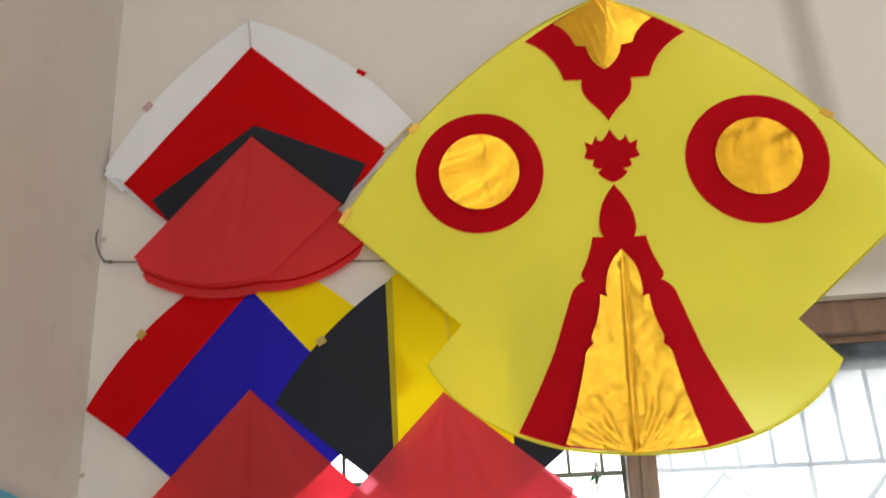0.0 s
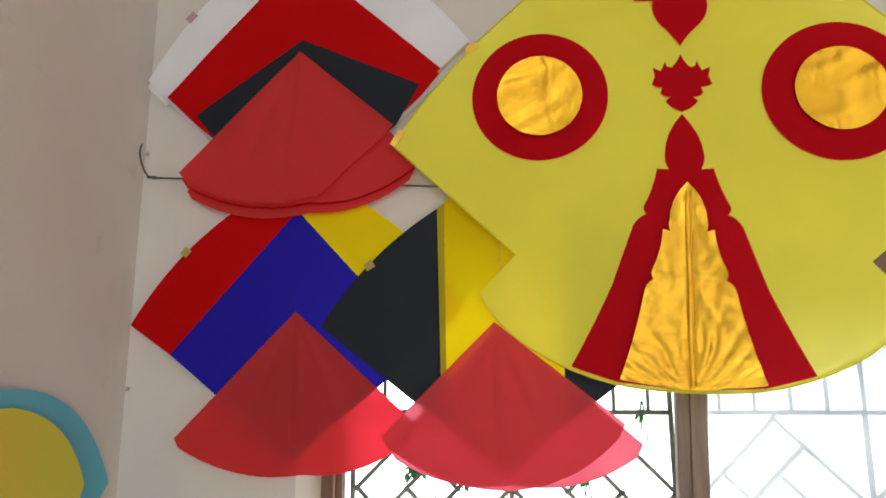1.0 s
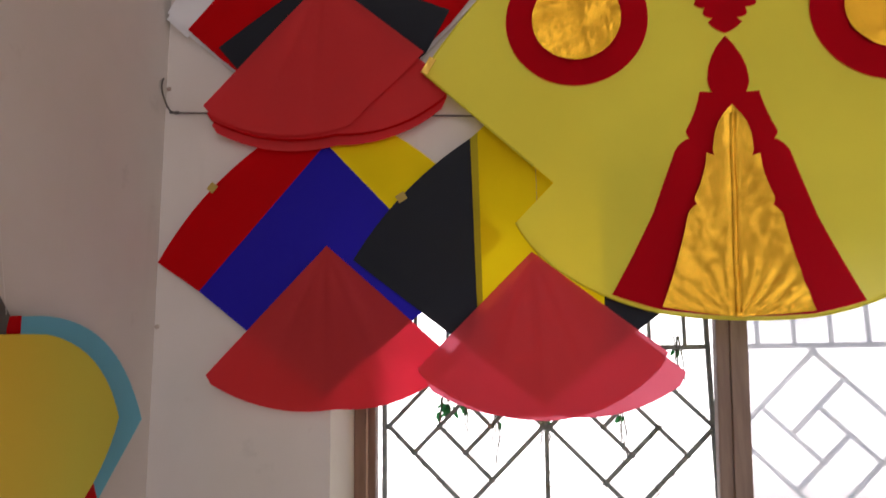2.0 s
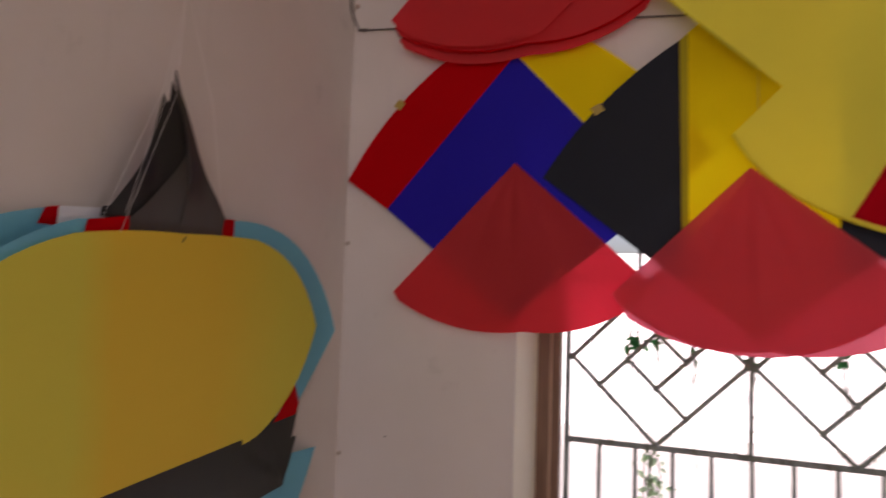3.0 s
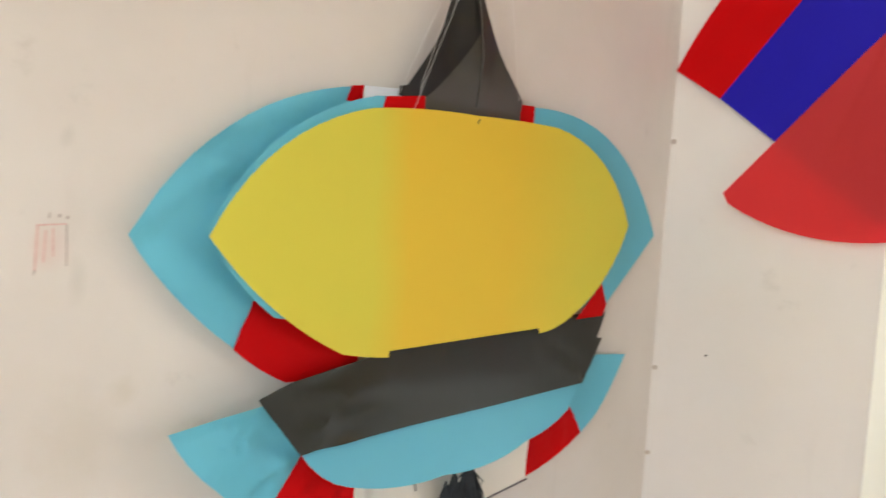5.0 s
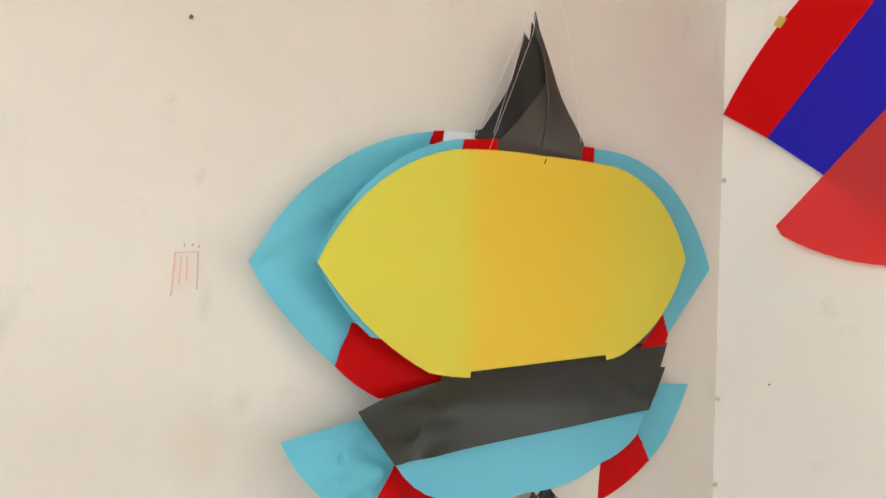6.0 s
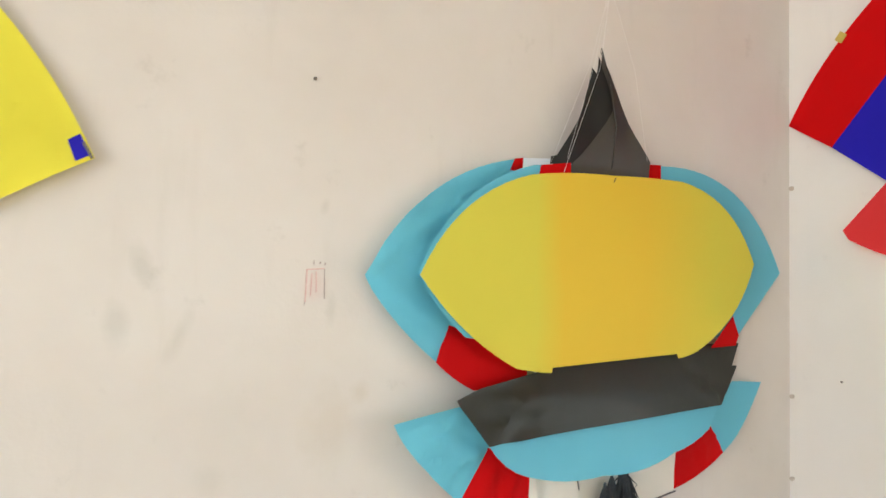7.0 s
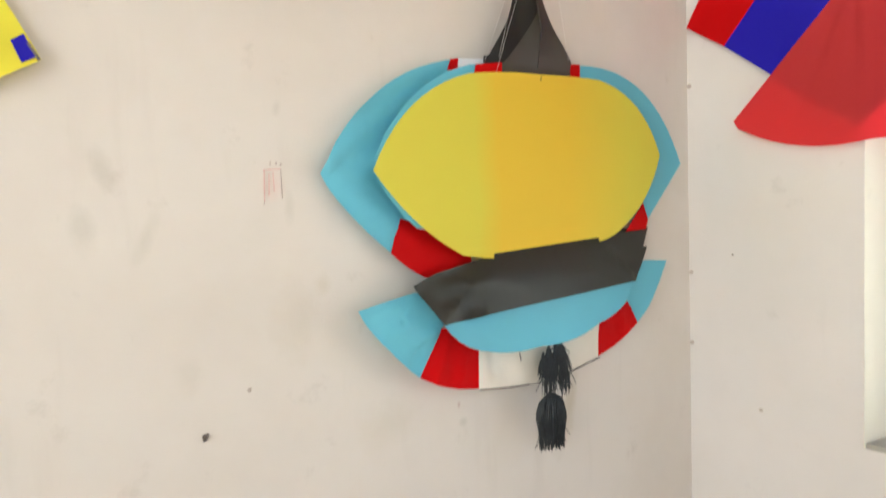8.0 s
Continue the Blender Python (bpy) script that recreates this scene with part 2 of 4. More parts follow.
OLIVE = cloth("olive_seam_cloth", (0.46, 0.38, 0.02), 0.2)
LEMON = cloth("lemon_cloth", (0.98, 0.91, 0.095), 0.15, 0.18, wrinkle=0.35, veil=(0.97, 0.93, 0.40))
LEMON_DEEP = cloth("deep_lemon_cloth", (0.82, 0.74, 0.075), 0.25, wrinkle=0.8)
TAIL = cloth("red_tail_gauze", (0.85, 0.070, 0.074), 0.42, 0.18, gloss=0.12, lit=(0.84, 0.014, 0.03), veil=(0.74, 0.030, 0.065))
TAIL_PINK = cloth("pinkish_tail_gauze", (0.85, 0.095, 0.115), 0.42, 0.20, gloss=0.14, lit=(0.78, 0.055, 0.095), veil=(0.82, 0.22, 0.31))
CYAN = cloth("cyan_cloth", (0.155, 0.53, 0.69), 0.22, wrinkle=0.7, gloss=0.25)
ORANGE = cloth("yellow_orange_cloth", (0.72, 0.635, 0.085), 0.20, wrinkle=0.2,
               band=((0.80, 0.55, 0.06), 1, -0.113, 0.125, 0.022))
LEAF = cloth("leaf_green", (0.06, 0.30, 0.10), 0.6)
# paler copy of the leaf green, with strong sunlight put into the colour
LEAF_GLARE = cloth("leaf_green_glare_colour", (0.56, 0.78, 0.48), 0.72)
# lit and shaded tones of one hood cloth, for front and back flap
HOOD_LIT = cloth("hood_cloth_lit", (0.037, 0.036, 0.030), 0.08, wrinkle=1.0, gloss=0.55)
HOOD_SHADED = cloth("hood_cloth_shaded", (0.021, 0.021, 0.020), 0.08, wrinkle=1.0, gloss=0.2)
CHARCOAL = cloth("charcoal_cloth", (0.024, 0.0245, 0.0185), 0.08, wrinkle=1.2, gloss=0.32)


# ---- mesh helpers ----
def empty(name, place=(0, 0, 0)):
    ob = new(name)
    ob.empty_display_size = 0.05
    ob.location = place
    return ob


def part(name, bm, mat, parent=None, label="", smooth=False):
    me = bpy.data.meshes.new(name)
    if parent is not None:
        off = Vector(parent.location)
        if parent.parent:
            off = off + Vector(parent.parent.location)
        bmesh.ops.translate(bm, verts=bm.verts, vec=-off)
    bm.normal_update()
    bm.to_mesh(me)
    bm.free()
    me.materials.append(mat)
    if smooth:
        for p in me.polygons:
            p.use_smooth = True
    ob = new(name, me)
    ob.parent = parent
    if label:
        tagged(ob, label)
    return ob


def box(bm, lo, hi, bevel=0.0):
    m = Matrix.Translation([(a + b) / 2 for a, b in zip(lo, hi)]) @ Matrix.Diagonal([*[b - a for a, b in zip(lo, hi)], 1])
    made = bmesh.ops.create_cube(bm, size=1.0, matrix=m)["verts"]
    if bevel:
        edges = list({e for v in made for e in v.link_edges})
        bmesh.ops.bevel(bm, geom=edges, offset=bevel, segments=2, affect="EDGES", profile=0.6)


def block(name, lo, hi, mat, parent=None, bevel=0.0, label=""):
    bm = bmesh.new()
    box(bm, lo, hi, bevel)
    return part(name, bm, mat, parent, label)


def tube(bm, pts, r0, r1=None, sides=6):
    """A tapering tube along points."""
    r1 = r0 if r1 is None else r1
    pts = [Vector(p) for p in pts]
    rings = []
    for i, p in enumerate(pts):
        d = (pts[min(i + 1, len(pts) - 1)] - pts[max(i - 1, 0)]).normalized()
        a = d.cross((0.31, 0.87, 0.39)).normalized()
        b = d.cross(a)
        r = r0 + (r1 - r0) * i / (len(pts) - 1)
        rings.append([bm.verts.new(p + r * (math.cos(t) * a + math.sin(t) * b)) for t in (2 * math.pi * k / sides for k in range(sides))])
    for q, s in zip(rings, rings[1:]):
        for k in range(sides):
            bm.faces.new((q[k], q[(k + 1) % sides], s[(k + 1) % sides], s[k]))
    bm.faces.new(rings[0][::-1])
    bm.faces.new(rings[-1])


def outline(*corners):
    """Clockwise corners (u, v) or (u, v, bow): bow is how far the edge to the next corner swells outwards, as a share of its length."""
    pts = []
    for i, c in enumerate(corners):
        p, q = Vector(c[:2]), Vector(corners[(i + 1) % len(corners)][:2])
        bow = c[2] if len(c) > 2 else 0.0
        d = q - p
        n = Vector((-d.y, d.x))
        steps = 1 if not bow else max(4, min(24, int(d.length / 0.02)))
        for k in range(steps):
            s = k / steps
            pts.append(p + d * s + n * bow * 4 * s * (1 - s))
    return pts


def mirrored(*half):
    """A shape symmetric about u = 0 from its clockwise right half, which begins and ends on the axis."""
    right = outline(*half, half[-1])[: -1]
    pts = [p for p in right]
    if (pts[-1] - Vector(half[-1][:2])).length > 1e-6:
        pts.append(Vector(half[-1][:2]))
    return pts + [Vector((-p.x, p.y)) for p in reversed(pts) if abs(p.x) > 1e-6]


def north(u, v, d):
    return Vector((u, -d, v))


def west(u, v, d):
    return Vector((d, u, v))


def sheet(name, pts, place, depth, mat, parent, label="", cut=0.03, turn=None):
    """A thin sheet of cloth on a wall: its outline cut into a fine net and pushed out from the wall by depth(u, v).
    turn: ((u, v), degrees) leans the shape after it is drawn about its own origin."""
    if turn:
        (ou, ov), deg = turn
        c, s = math.cos(radians(deg)), math.sin(radians(deg))
        pts = [Vector((ou + p.x * c - p.y * s, ov + p.x * s + p.y * c)) for p in pts]
    bm = bmesh.new()
    f = bm.faces.new([bm.verts.new((p.x, p.y, 0)) for p in pts])
    bmesh.ops.triangulate(bm, faces=[f])
    for axis in (0, 1):
        lo, hi = min(p[axis] for p in pts), max(p[axis] for p in pts)
        k = math.floor(lo / cut) + 1
        while k * cut < hi:
            co, no = [0, 0, 0], [0, 0, 0]
            co[axis], no[axis] = k * cut, 1
            bmesh.ops.bisect_plane(bm, geom=bm.verts[:] + bm.edges[:] + bm.faces[:], dist=1e-5, plane_co=co, plane_no=no)
            k += 1
    for v in bm.verts:
        v.co = place(v.co.x, v.co.y, depth(v.co.x, v.co.y))
    return part(name, bm, mat, parent, label, smooth=True)


def billow(base, amp=0.002, scale=9.0, seed=0.0, lean=0.0, about=0.0, fan=None):
    """Depth from the wall: a base, a lean along u, soft folds, and pleats that fan out from a point."""
    def depth(u, v):
        d = base + lean * (u - about) + amp * noise.noise((u * scale, v * scale, seed))
        if fan:
            (fu, fv), folds, high = fan
            r = math.hypot(u - fu, v - fv)
            a = math.atan2(u - fu, fv - v)
            d += high * min(1.0, r / 0.12) * (0.7 * math.sin(folds * a) + 0.5 * (1 - 2 * abs(math.sin(folds * 0.83 * a + 1.0))))
        return max(d, 0.003)
    return depth


def creased(depth, lines, high=0.004, wide=0.012):
    """Adds folds along straight lines ((u, v), (u, v)): each swells on one side of its line and sinks on the other."""
    def folded(u, v):
        d = depth(u, v)
        for (au, av), (bu, bv) in lines:
            du, dv = bu - au, bv - av
            n = math.hypot(du, dv)
            s = ((u - au) * du + (v - av) * dv) / n
            x = (du * (v - av) - dv * (u - au)) / n / wide
            fade = min(1.0, max(0.0, s / 0.02)) * min(1.0, max(0.0, (n - s) / (0.5 * n)))
            d += high * fade * 2.0 * x * math.exp(-x * x)
        return max(d, 0.003)
    return folded


def strip(name, a, b, place, d, w, mat, parent, t=0.002, label=""):
    """A flat or squarish bar on a wall from a to b, with softened edges."""
    pa, pb = place(*a, d), place(*b, d)
    along = (pb - pa).normalized()
    out = (place(0, 0, 1) - place(0, 0, 0)).normalized()
    across = along.cross(out).normalized()
    bm = bmesh.new()
    box(bm, (-w / 2, -t / 2, 0), (w / 2, t / 2, (pb - pa).length), min(w, t) * 0.2)
    m = Matrix((across, out, along)).transposed().to_4x4()
    m.translation = pa
    bmesh.ops.transform(bm, matrix=m, verts=bm.verts)
    return part(name, bm, mat, parent, label)


def rod(name, pts, r, mat, parent, r1=None, label=""):
    bm = bmesh.new()
    tube(bm, pts, r, r1)
    return part(name, bm, mat, parent, label, smooth=True)


# ---- the room ----
X0, X1, Y0, H = 0.0, 3.4, -3.2, 2.95
WIN = (0.316, 1.60, 1.226, 2.086)  # opening in the north wall: x from, to, z from, to
TH = 0.2


def structure(ob, label, category):
    return tagged(ob, label, category, kind="structure")


def wall_with_hole(name, place, u0, u1, hole, label, mat=WALL):
    """A thick wall with an opening through it; place(u, v, d) with d < 0 behind its face."""
    a, b, c, e = hole
    bm = bmesh.new()
    us, vs = (u0, a, b, u1), (0.0, c, e, H)
    for i in range(3):
        for j in range(3):
            if i == 1 and j == 1:
                continue
            p, q = place(us[i], vs[j], 0), place(us[i + 1], vs[j + 1], -TH)
            box(bm, [min(x, y) for x, y in zip(p, q)], [max(x, y) for x, y in zip(p, q)])
    bmesh.ops.remove_doubles(bm, verts=bm.verts, dist=1e-5)
    seen = {}
    for f in bm.faces:
        seen.setdefault(tuple(round(x, 4) for x in f.calc_center_median()), []).append(f)
    bmesh.ops.delete(bm, geom=[f for fs in seen.values() if len(fs) > 1 for f in fs], context="FACES")
    return structure(part(name, bm, mat), label, "wall")


wall_with_hole("wall_north", lambda u, v, d: Vector((u, -d, v)), X0 - TH, X1 + TH, WIN, "off-white painted plaster wall with a grilled window", WALL_SHADE_BAND)
wall_with_hole("wall_south", lambda u, v, d: Vector((u, Y0 + d, v)), X0 - TH, X1 + TH, (0.6, 2.4, 1.0, 2.85), "plain off-white painted plaster wall")
wall_with_hole("wall_east", lambda u, v, d: Vector((X1 - d, u, v)), Y0, 0.0, (-2.4, -0.8, 1.0, 2.3), "plain off-white painted plaster wall")
structure(block("wall_west", (X0 - TH, Y0, 0), (X0, 0.0, H), WALL_SCUFF), "stained off-white painted plaster wall with nail holes", "wall")
structure(block("floor", (X0 - TH, Y0 - TH, -0.1), (X1 + TH, TH, 0.0), FLOOR), "unseen floor, warm tan to bounce light up the walls", "floor")
structure(block("ceiling", (X0 - TH, Y0 - TH, H), (X1 + TH, TH, H + 0.1), CEIL), "plain white painted ceiling", "ceiling")
structure(block("ground", (-60, -60, -0.35), (60, 60, -0.12), YARD), "pale sunlit concrete yard", "ground")

# added emissive backdrop that whites out the view and sends light in
m, nt, bs, out = material("backdrop_glow")
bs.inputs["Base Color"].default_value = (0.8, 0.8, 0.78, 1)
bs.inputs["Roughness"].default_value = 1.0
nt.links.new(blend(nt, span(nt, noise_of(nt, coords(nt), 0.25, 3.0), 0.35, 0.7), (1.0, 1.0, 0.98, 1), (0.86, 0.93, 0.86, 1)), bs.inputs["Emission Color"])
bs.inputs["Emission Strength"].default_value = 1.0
structure(block("backdrop", (-14, 9.0, -0.12), (16, 9.2, 2.45), m), "added pale glowing backdrop beyond the window", "backdrop")

# plaster lining of the window opening
lining = structure(empty("window_reveal", (0.32, 0.05, 1.226)), "cream plaster lining of the window opening, chipped at the sill", "window reveal")
for nm, pr in (("jamb", ((0.316, 0.0), (0.330, 0.11))), ("jamb", ((1.600, 0.0), (1.586, 0.11)))):
    bm = bmesh.new()
    (xa, ya), (xb, yb) = pr
    lowf = [bm.verts.new((x, y, 1.226)) for x, y in ((xa, ya - 0.002), (xb, yb), (xa, yb))]
    topf = [bm.verts.new((v.co.x, v.co.y, 2.086)) for v in lowf]
    for i in range(3):
        bm.faces.new((lowf[i], lowf[(i + 1) % 3], topf[(i + 1) % 3], topf[i]))
    bm.faces.new(lowf)
    bm.faces.new(topf)
    bmesh.ops.recalc_face_normals(bm, faces=bm.faces)
    part(nm, bm, REVEAL, lining)
bm = bmesh.new()
box(bm, (0.3165, 0.003, 1.222), (1.5995, 0.11, 1.234))
for x in np.arange(0.33, 1.59, 0.012):
    bmesh.ops.bisect_plane(bm, geom=bm.verts[:] + bm.edges[:] + bm.faces[:], dist=1e-5, plane_co=(x, 0, 0), plane_no=(1, 0, 0))
for v in bm.verts:
    if v.co.y < 0.01 and v.co.z > 1.23:
        chip = noise.noise((v.co.x * 30, 2, 0))
        v.co.z -= 0.007 * max(0, chip)
        v.co.y += 0.03 * max(0, chip)
part("sill", bm, SILL, lining, "chipped and dirty grey plaster sill")

# ---- the window: wooden frame, mullion, and a dusty pane ----
win = structure(empty("window_1", (0.96, 0.12, 1.232)), "brown wooden window frame with two lights and a mullion", "window")
block("window_frame", (0.329, 0.095, 1.232), (0.350, 0.124, 2.03), WOOD, win, 0.002)
block("window_frame", (0.3535, 0.099, 1.262), (0.367, 0.122, 2.03), WOOD, win, 0.002)
# pale strip: the window's highlight on the step, put into its colour
block("rebate", (0.350, 0.0965, 1.262), (0.3535, 0.122, 2.03), WOOD_EDGE_LIT, win, 0.001, "edge of the rebate, pale with painted window light")
block("window_frame", (1.552, 0.095, 1.232), (1.587, 0.150, 2.03), WOOD, win, 0.003)
block("frame_head", (0.329, 0.055, 2.03), (1.587, 0.150, 2.086), WOOD, win, 0.004)
block("frame_bead", (0.364, 0.108, 2.018), (1.552, 0.140, 2.03), WOOD, win, 0.002)
block("frame_sill", (0.329, 0.088, 1.232), (1.587, 0.150, 1.262), WOOD, win, 0.004)
bm = bmesh.new()
box(bm, (-0.0255, -0.020, -0.40), (0.0255, 0.004, 0.40), 0.003)
box(bm, (-0.004, -0.026, -0.40), (0.0245, -0.019, 0.40), 0.002)
bmesh.ops.transform(bm, matrix=pose(0.9695, 0.122, 1.640, 0, 2.4, 0), verts=bm.verts)
part("mullion", bm, WOOD_PALE, win, "weathered grey-brown mullion with a cover bead")
m, nt, bs, out = material("dusty_glass")
gl = add(nt, "ShaderNodeBsdfTransparent")
du = add(nt, "ShaderNodeBsdfTranslucent")
mx = nt.nodes.new("ShaderNodeMixShader")
v = coords(nt)
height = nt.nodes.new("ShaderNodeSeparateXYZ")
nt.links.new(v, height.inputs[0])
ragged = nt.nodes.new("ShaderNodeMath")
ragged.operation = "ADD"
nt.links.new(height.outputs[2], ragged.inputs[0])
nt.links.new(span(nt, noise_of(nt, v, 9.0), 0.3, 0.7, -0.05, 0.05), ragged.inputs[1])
# the pane turns darker and denser, raggedly, under the head of the frame
top_grey = span(nt, ragged.outputs[0], 0.60, 0.80)
nt.links.new(blend(nt, top_grey, (0.88, 0.89, 0.88, 1), (0.10, 0.105, 0.11, 1)), du.inputs["Color"])
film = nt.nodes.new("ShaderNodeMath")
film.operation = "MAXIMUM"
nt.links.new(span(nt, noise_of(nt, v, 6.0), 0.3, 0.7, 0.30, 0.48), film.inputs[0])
nt.links.new(span(nt, top_grey, 0, 1, 0.40, 0.93), film.inputs[1])
nt.links.new(film.outputs[0], mx.inputs[0])
nt.links.new(gl.outputs[0], mx.inputs[1])
nt.links.new(du.outputs[0], mx.inputs[2])
gs = add(nt, "ShaderNodeBsdfGlossy", Roughness=0.08)
m2 = add(nt, "ShaderNodeMixShader", Fac=0.05)
nt.links.new(mx.outputs[0], m2.inputs[1])
nt.links.new(gs.outputs[0], m2.inputs[2])
nt.links.new(m2.outputs[0], out.inputs["Surface"])
DUSTY = m
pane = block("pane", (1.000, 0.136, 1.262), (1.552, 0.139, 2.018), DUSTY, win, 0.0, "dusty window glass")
pane.visible_shadow = False

# ---- the iron grille ----
grille = tagged(empty("window_grille", (0.96, 0.172, 1.24)), "dark iron window grille with a woven diamond pattern", "window grille")


def bar(a, b, w=0.009, t=0.007):
    strip("bar", a, b, north, -0.172, w * 0.8, IRON, grille, t)


def weld(u, v, r=0.006):
    """A rough bead where two bars are joined."""
    bm = bmesh.new()
    bmesh.ops.create_icosphere(bm, subdivisions=1, radius=r, matrix=pose(u, 0.170, v) @ Matrix.Diagonal((1.15, 0.7, 0.9, 1)))
    for p in bm.verts:
        p.co += Vector((noise.noise(p.co * 190), 0, noise.noise(p.co * 170 + Vector((3, 1, 2))))) * 0.0016
    part("weld", bm, IRON, grille, smooth=True)


for a, b in ((0.367, 0.955), (0.985, 1.570)):
    for z, w in ((1.262, 0.012), (1.528, 0.011), (1.812, 0.011), (1.997, 0.026)):
        bar((a, z), (b, z), w)
    for x in (a, b):
        bar((x, 1.24), (x, 2.01), 0.011)
for k in range(9):
    for low, high in ((0.424 + 0.0605 * k, 0.427 + 0.0612 * k), (1.041 + 0.0612 * k, 1.041 + 0.0612 * k)):
        bar((low, 1.262), (low, 1.528), 0.008)
        bar((high, 1.812), (high, 1.997), 0.008)


def woven(cx, cz, s, flip):
    """A diamond with four bars inside that cross like a pinwheel, on a lattice of step s."""
    def p(u, v):
        return (cx + flip * u * s, cz + v * s)
    sides = [((-3, 0), (0, -3)), ((0, -3), (3, 0)), ((3, 0), (0, 3)), ((0, 3), (-3, 0))]
    inner = [((-1, 0), (1, -2)), ((0, -1), (2, 1)), ((1, 0), (-1, 2)), ((0, 1), (-2, -1))]
    for a, b in sides + inner:
        bar(p(*a), p(*b), 0.0095, 0.006)
    for a, b in inner:
        weld(*p(*a))
        weld(*p(*b))
    for a, b in sides:
        weld(*p(*a), 0.0075)


woven(0.518, 1.674, 0.0475, 1)
woven(0.814, 1.672, 0.0475, -1)
bar((0.664, 1.528), (0.667, 1.812), 0.010)
woven(1.131, 1.661, 0.0468, -1)
woven(1.424, 1.661, 0.0468, 1)
bar((1.281, 1.528), (1.284, 1.812), 0.011)

# ---- creeper caught in the grille ----
rnd = random.Random(4)


def creeper(x, z, n, reach, mat=LEAF, label="green creeper sprig with dry tendrils caught in the grille"):
    thing = tagged(empty("creeper_sprig", (x, 0.19, z)), label, "plant")
    bm = bmesh.new()
    for k in range(5):
        px = x + rnd.uniform(-reach, reach) * 0.5
        tube(bm, [(px, 0.185, z + 0.02), (px + rnd.uniform(-.01, .01), 0.19, z - 0.03), (px + rnd.uniform(-.015, .015), 0.185, z - rnd.uniform(0.05, 0.10))], 0.0012, 0.0005, 4)
    part("stem", bm, DRY, thing)
    for k in range(n):
        bm = bmesh.new()
        away, turn = rnd.random() ** 0.8 * reach, rnd.uniform(0, 6.28)
        c = Vector((x + away * math.cos(turn), 0.19 + rnd.uniform(-.01, .012), z + away * math.sin(turn)))
        long = rnd.uniform(0.008, 0.019)
        a = rnd.gauss(-1.57, 1.1)
        d, w = Vector((math.cos(a), 0.3 * math.sin(3 * a), math.sin(a))), Vector((-math.sin(a), 0.2, math.cos(a)))
        edge = [c, c + d * long * .3 + w * long * .22, c + d * long * .65 + w * long * .19, c + d * long, c + d * long * .65 - w * long * .19, c + d * long * .3 - w * long * .22]
        rim = [bm.verts.new(q) for q in edge]
        rib = bm.verts.new(c + d * long * .5 + Vector((0, .0025, 0)))
        for i in range(6):
            bm.faces.new((rim[i], rim[(i + 1) % 6], rib))
        part("leaf", bm, mat, thing)


creeper(0.480, 1.705, 26, 0.017)
creeper(0.516, 1.712, 14, 0.012)
creeper(0.575, 1.690, 6, 0.012)
creeper(0.800, 1.690, 6, 0.012)
creeper(0.665, 1.684, 7, 0.010)
creeper(1.020, 1.835, 2, 0.008)
creeper(0.905, 1.812, 6, 0.010)
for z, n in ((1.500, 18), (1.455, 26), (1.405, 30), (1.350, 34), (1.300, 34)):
    creeper(0.515 + 0.008 * rnd.uniform(-1, 1), z, n, 0.026, LEAF_GLARE, "creeper leaves behind the grille, sun glare put into their pale colour")

# withered tendrils that cling to the bars
bm = bmesh.new()
runs = [((0.37, 1.531), (0.95, 1.531)), ((0.37, 1.815), (0.95, 1.815)), ((0.666, 1.55), (0.666, 1.78)), ((0.665, 1.68), (0.810, 1.535)),
        ((0.377, 1.672), (0.515, 1.533)), ((0.52, 1.63), (0.60, 1.71)), ((0.765, 1.58), (0.90, 1.71)), ((0.82, 1.53), (0.945, 1.66)), ((0.86, 1.62), (0.91, 1.57))]
for (au, av), (bu, bv) in runs:
    length = math.hypot(bu - au, bv - av)
    for k in range(int(length / 0.006)):
        s = rnd.random()
        if noise.noise((au * 9 + s * length * 28, bv * 7, 2.0)) < 0.02:
            continue
        u, v = au + (bu - au) * s, av + (bv - av) * s + rnd.uniform(-0.002, 0.004)
        drop = rnd.uniform(0.003, 0.012) if rnd.random() < 0.88 else rnd.uniform(0.015, 0.045)
        side = rnd.uniform(-0.006, 0.006)
        tube(bm, [(u - side, 0.166, v + 0.002), (u, 0.164, v - drop * 0.3), (u + side * 0.5, 0.166, v - drop)], 0.0008, 0.0004, 3)
tagged(part("dry_tendrils", bm, DRY), "withered dark creeper tendrils clinging to the iron grille", "plant", kind="stuff")


# ---- kites on the north wall ----
def kite(name, place, u, v, label):
    k = tagged(empty(name, place(u, v, 0.004)), label, "kite", "paper and cloth kites on the walls")
    return k


def tape(a, b, place, d, w, mat, parent, label="small strip of tape"):
    strip("tape", a, b, place, d, w, mat, parent, 0.0012, label)


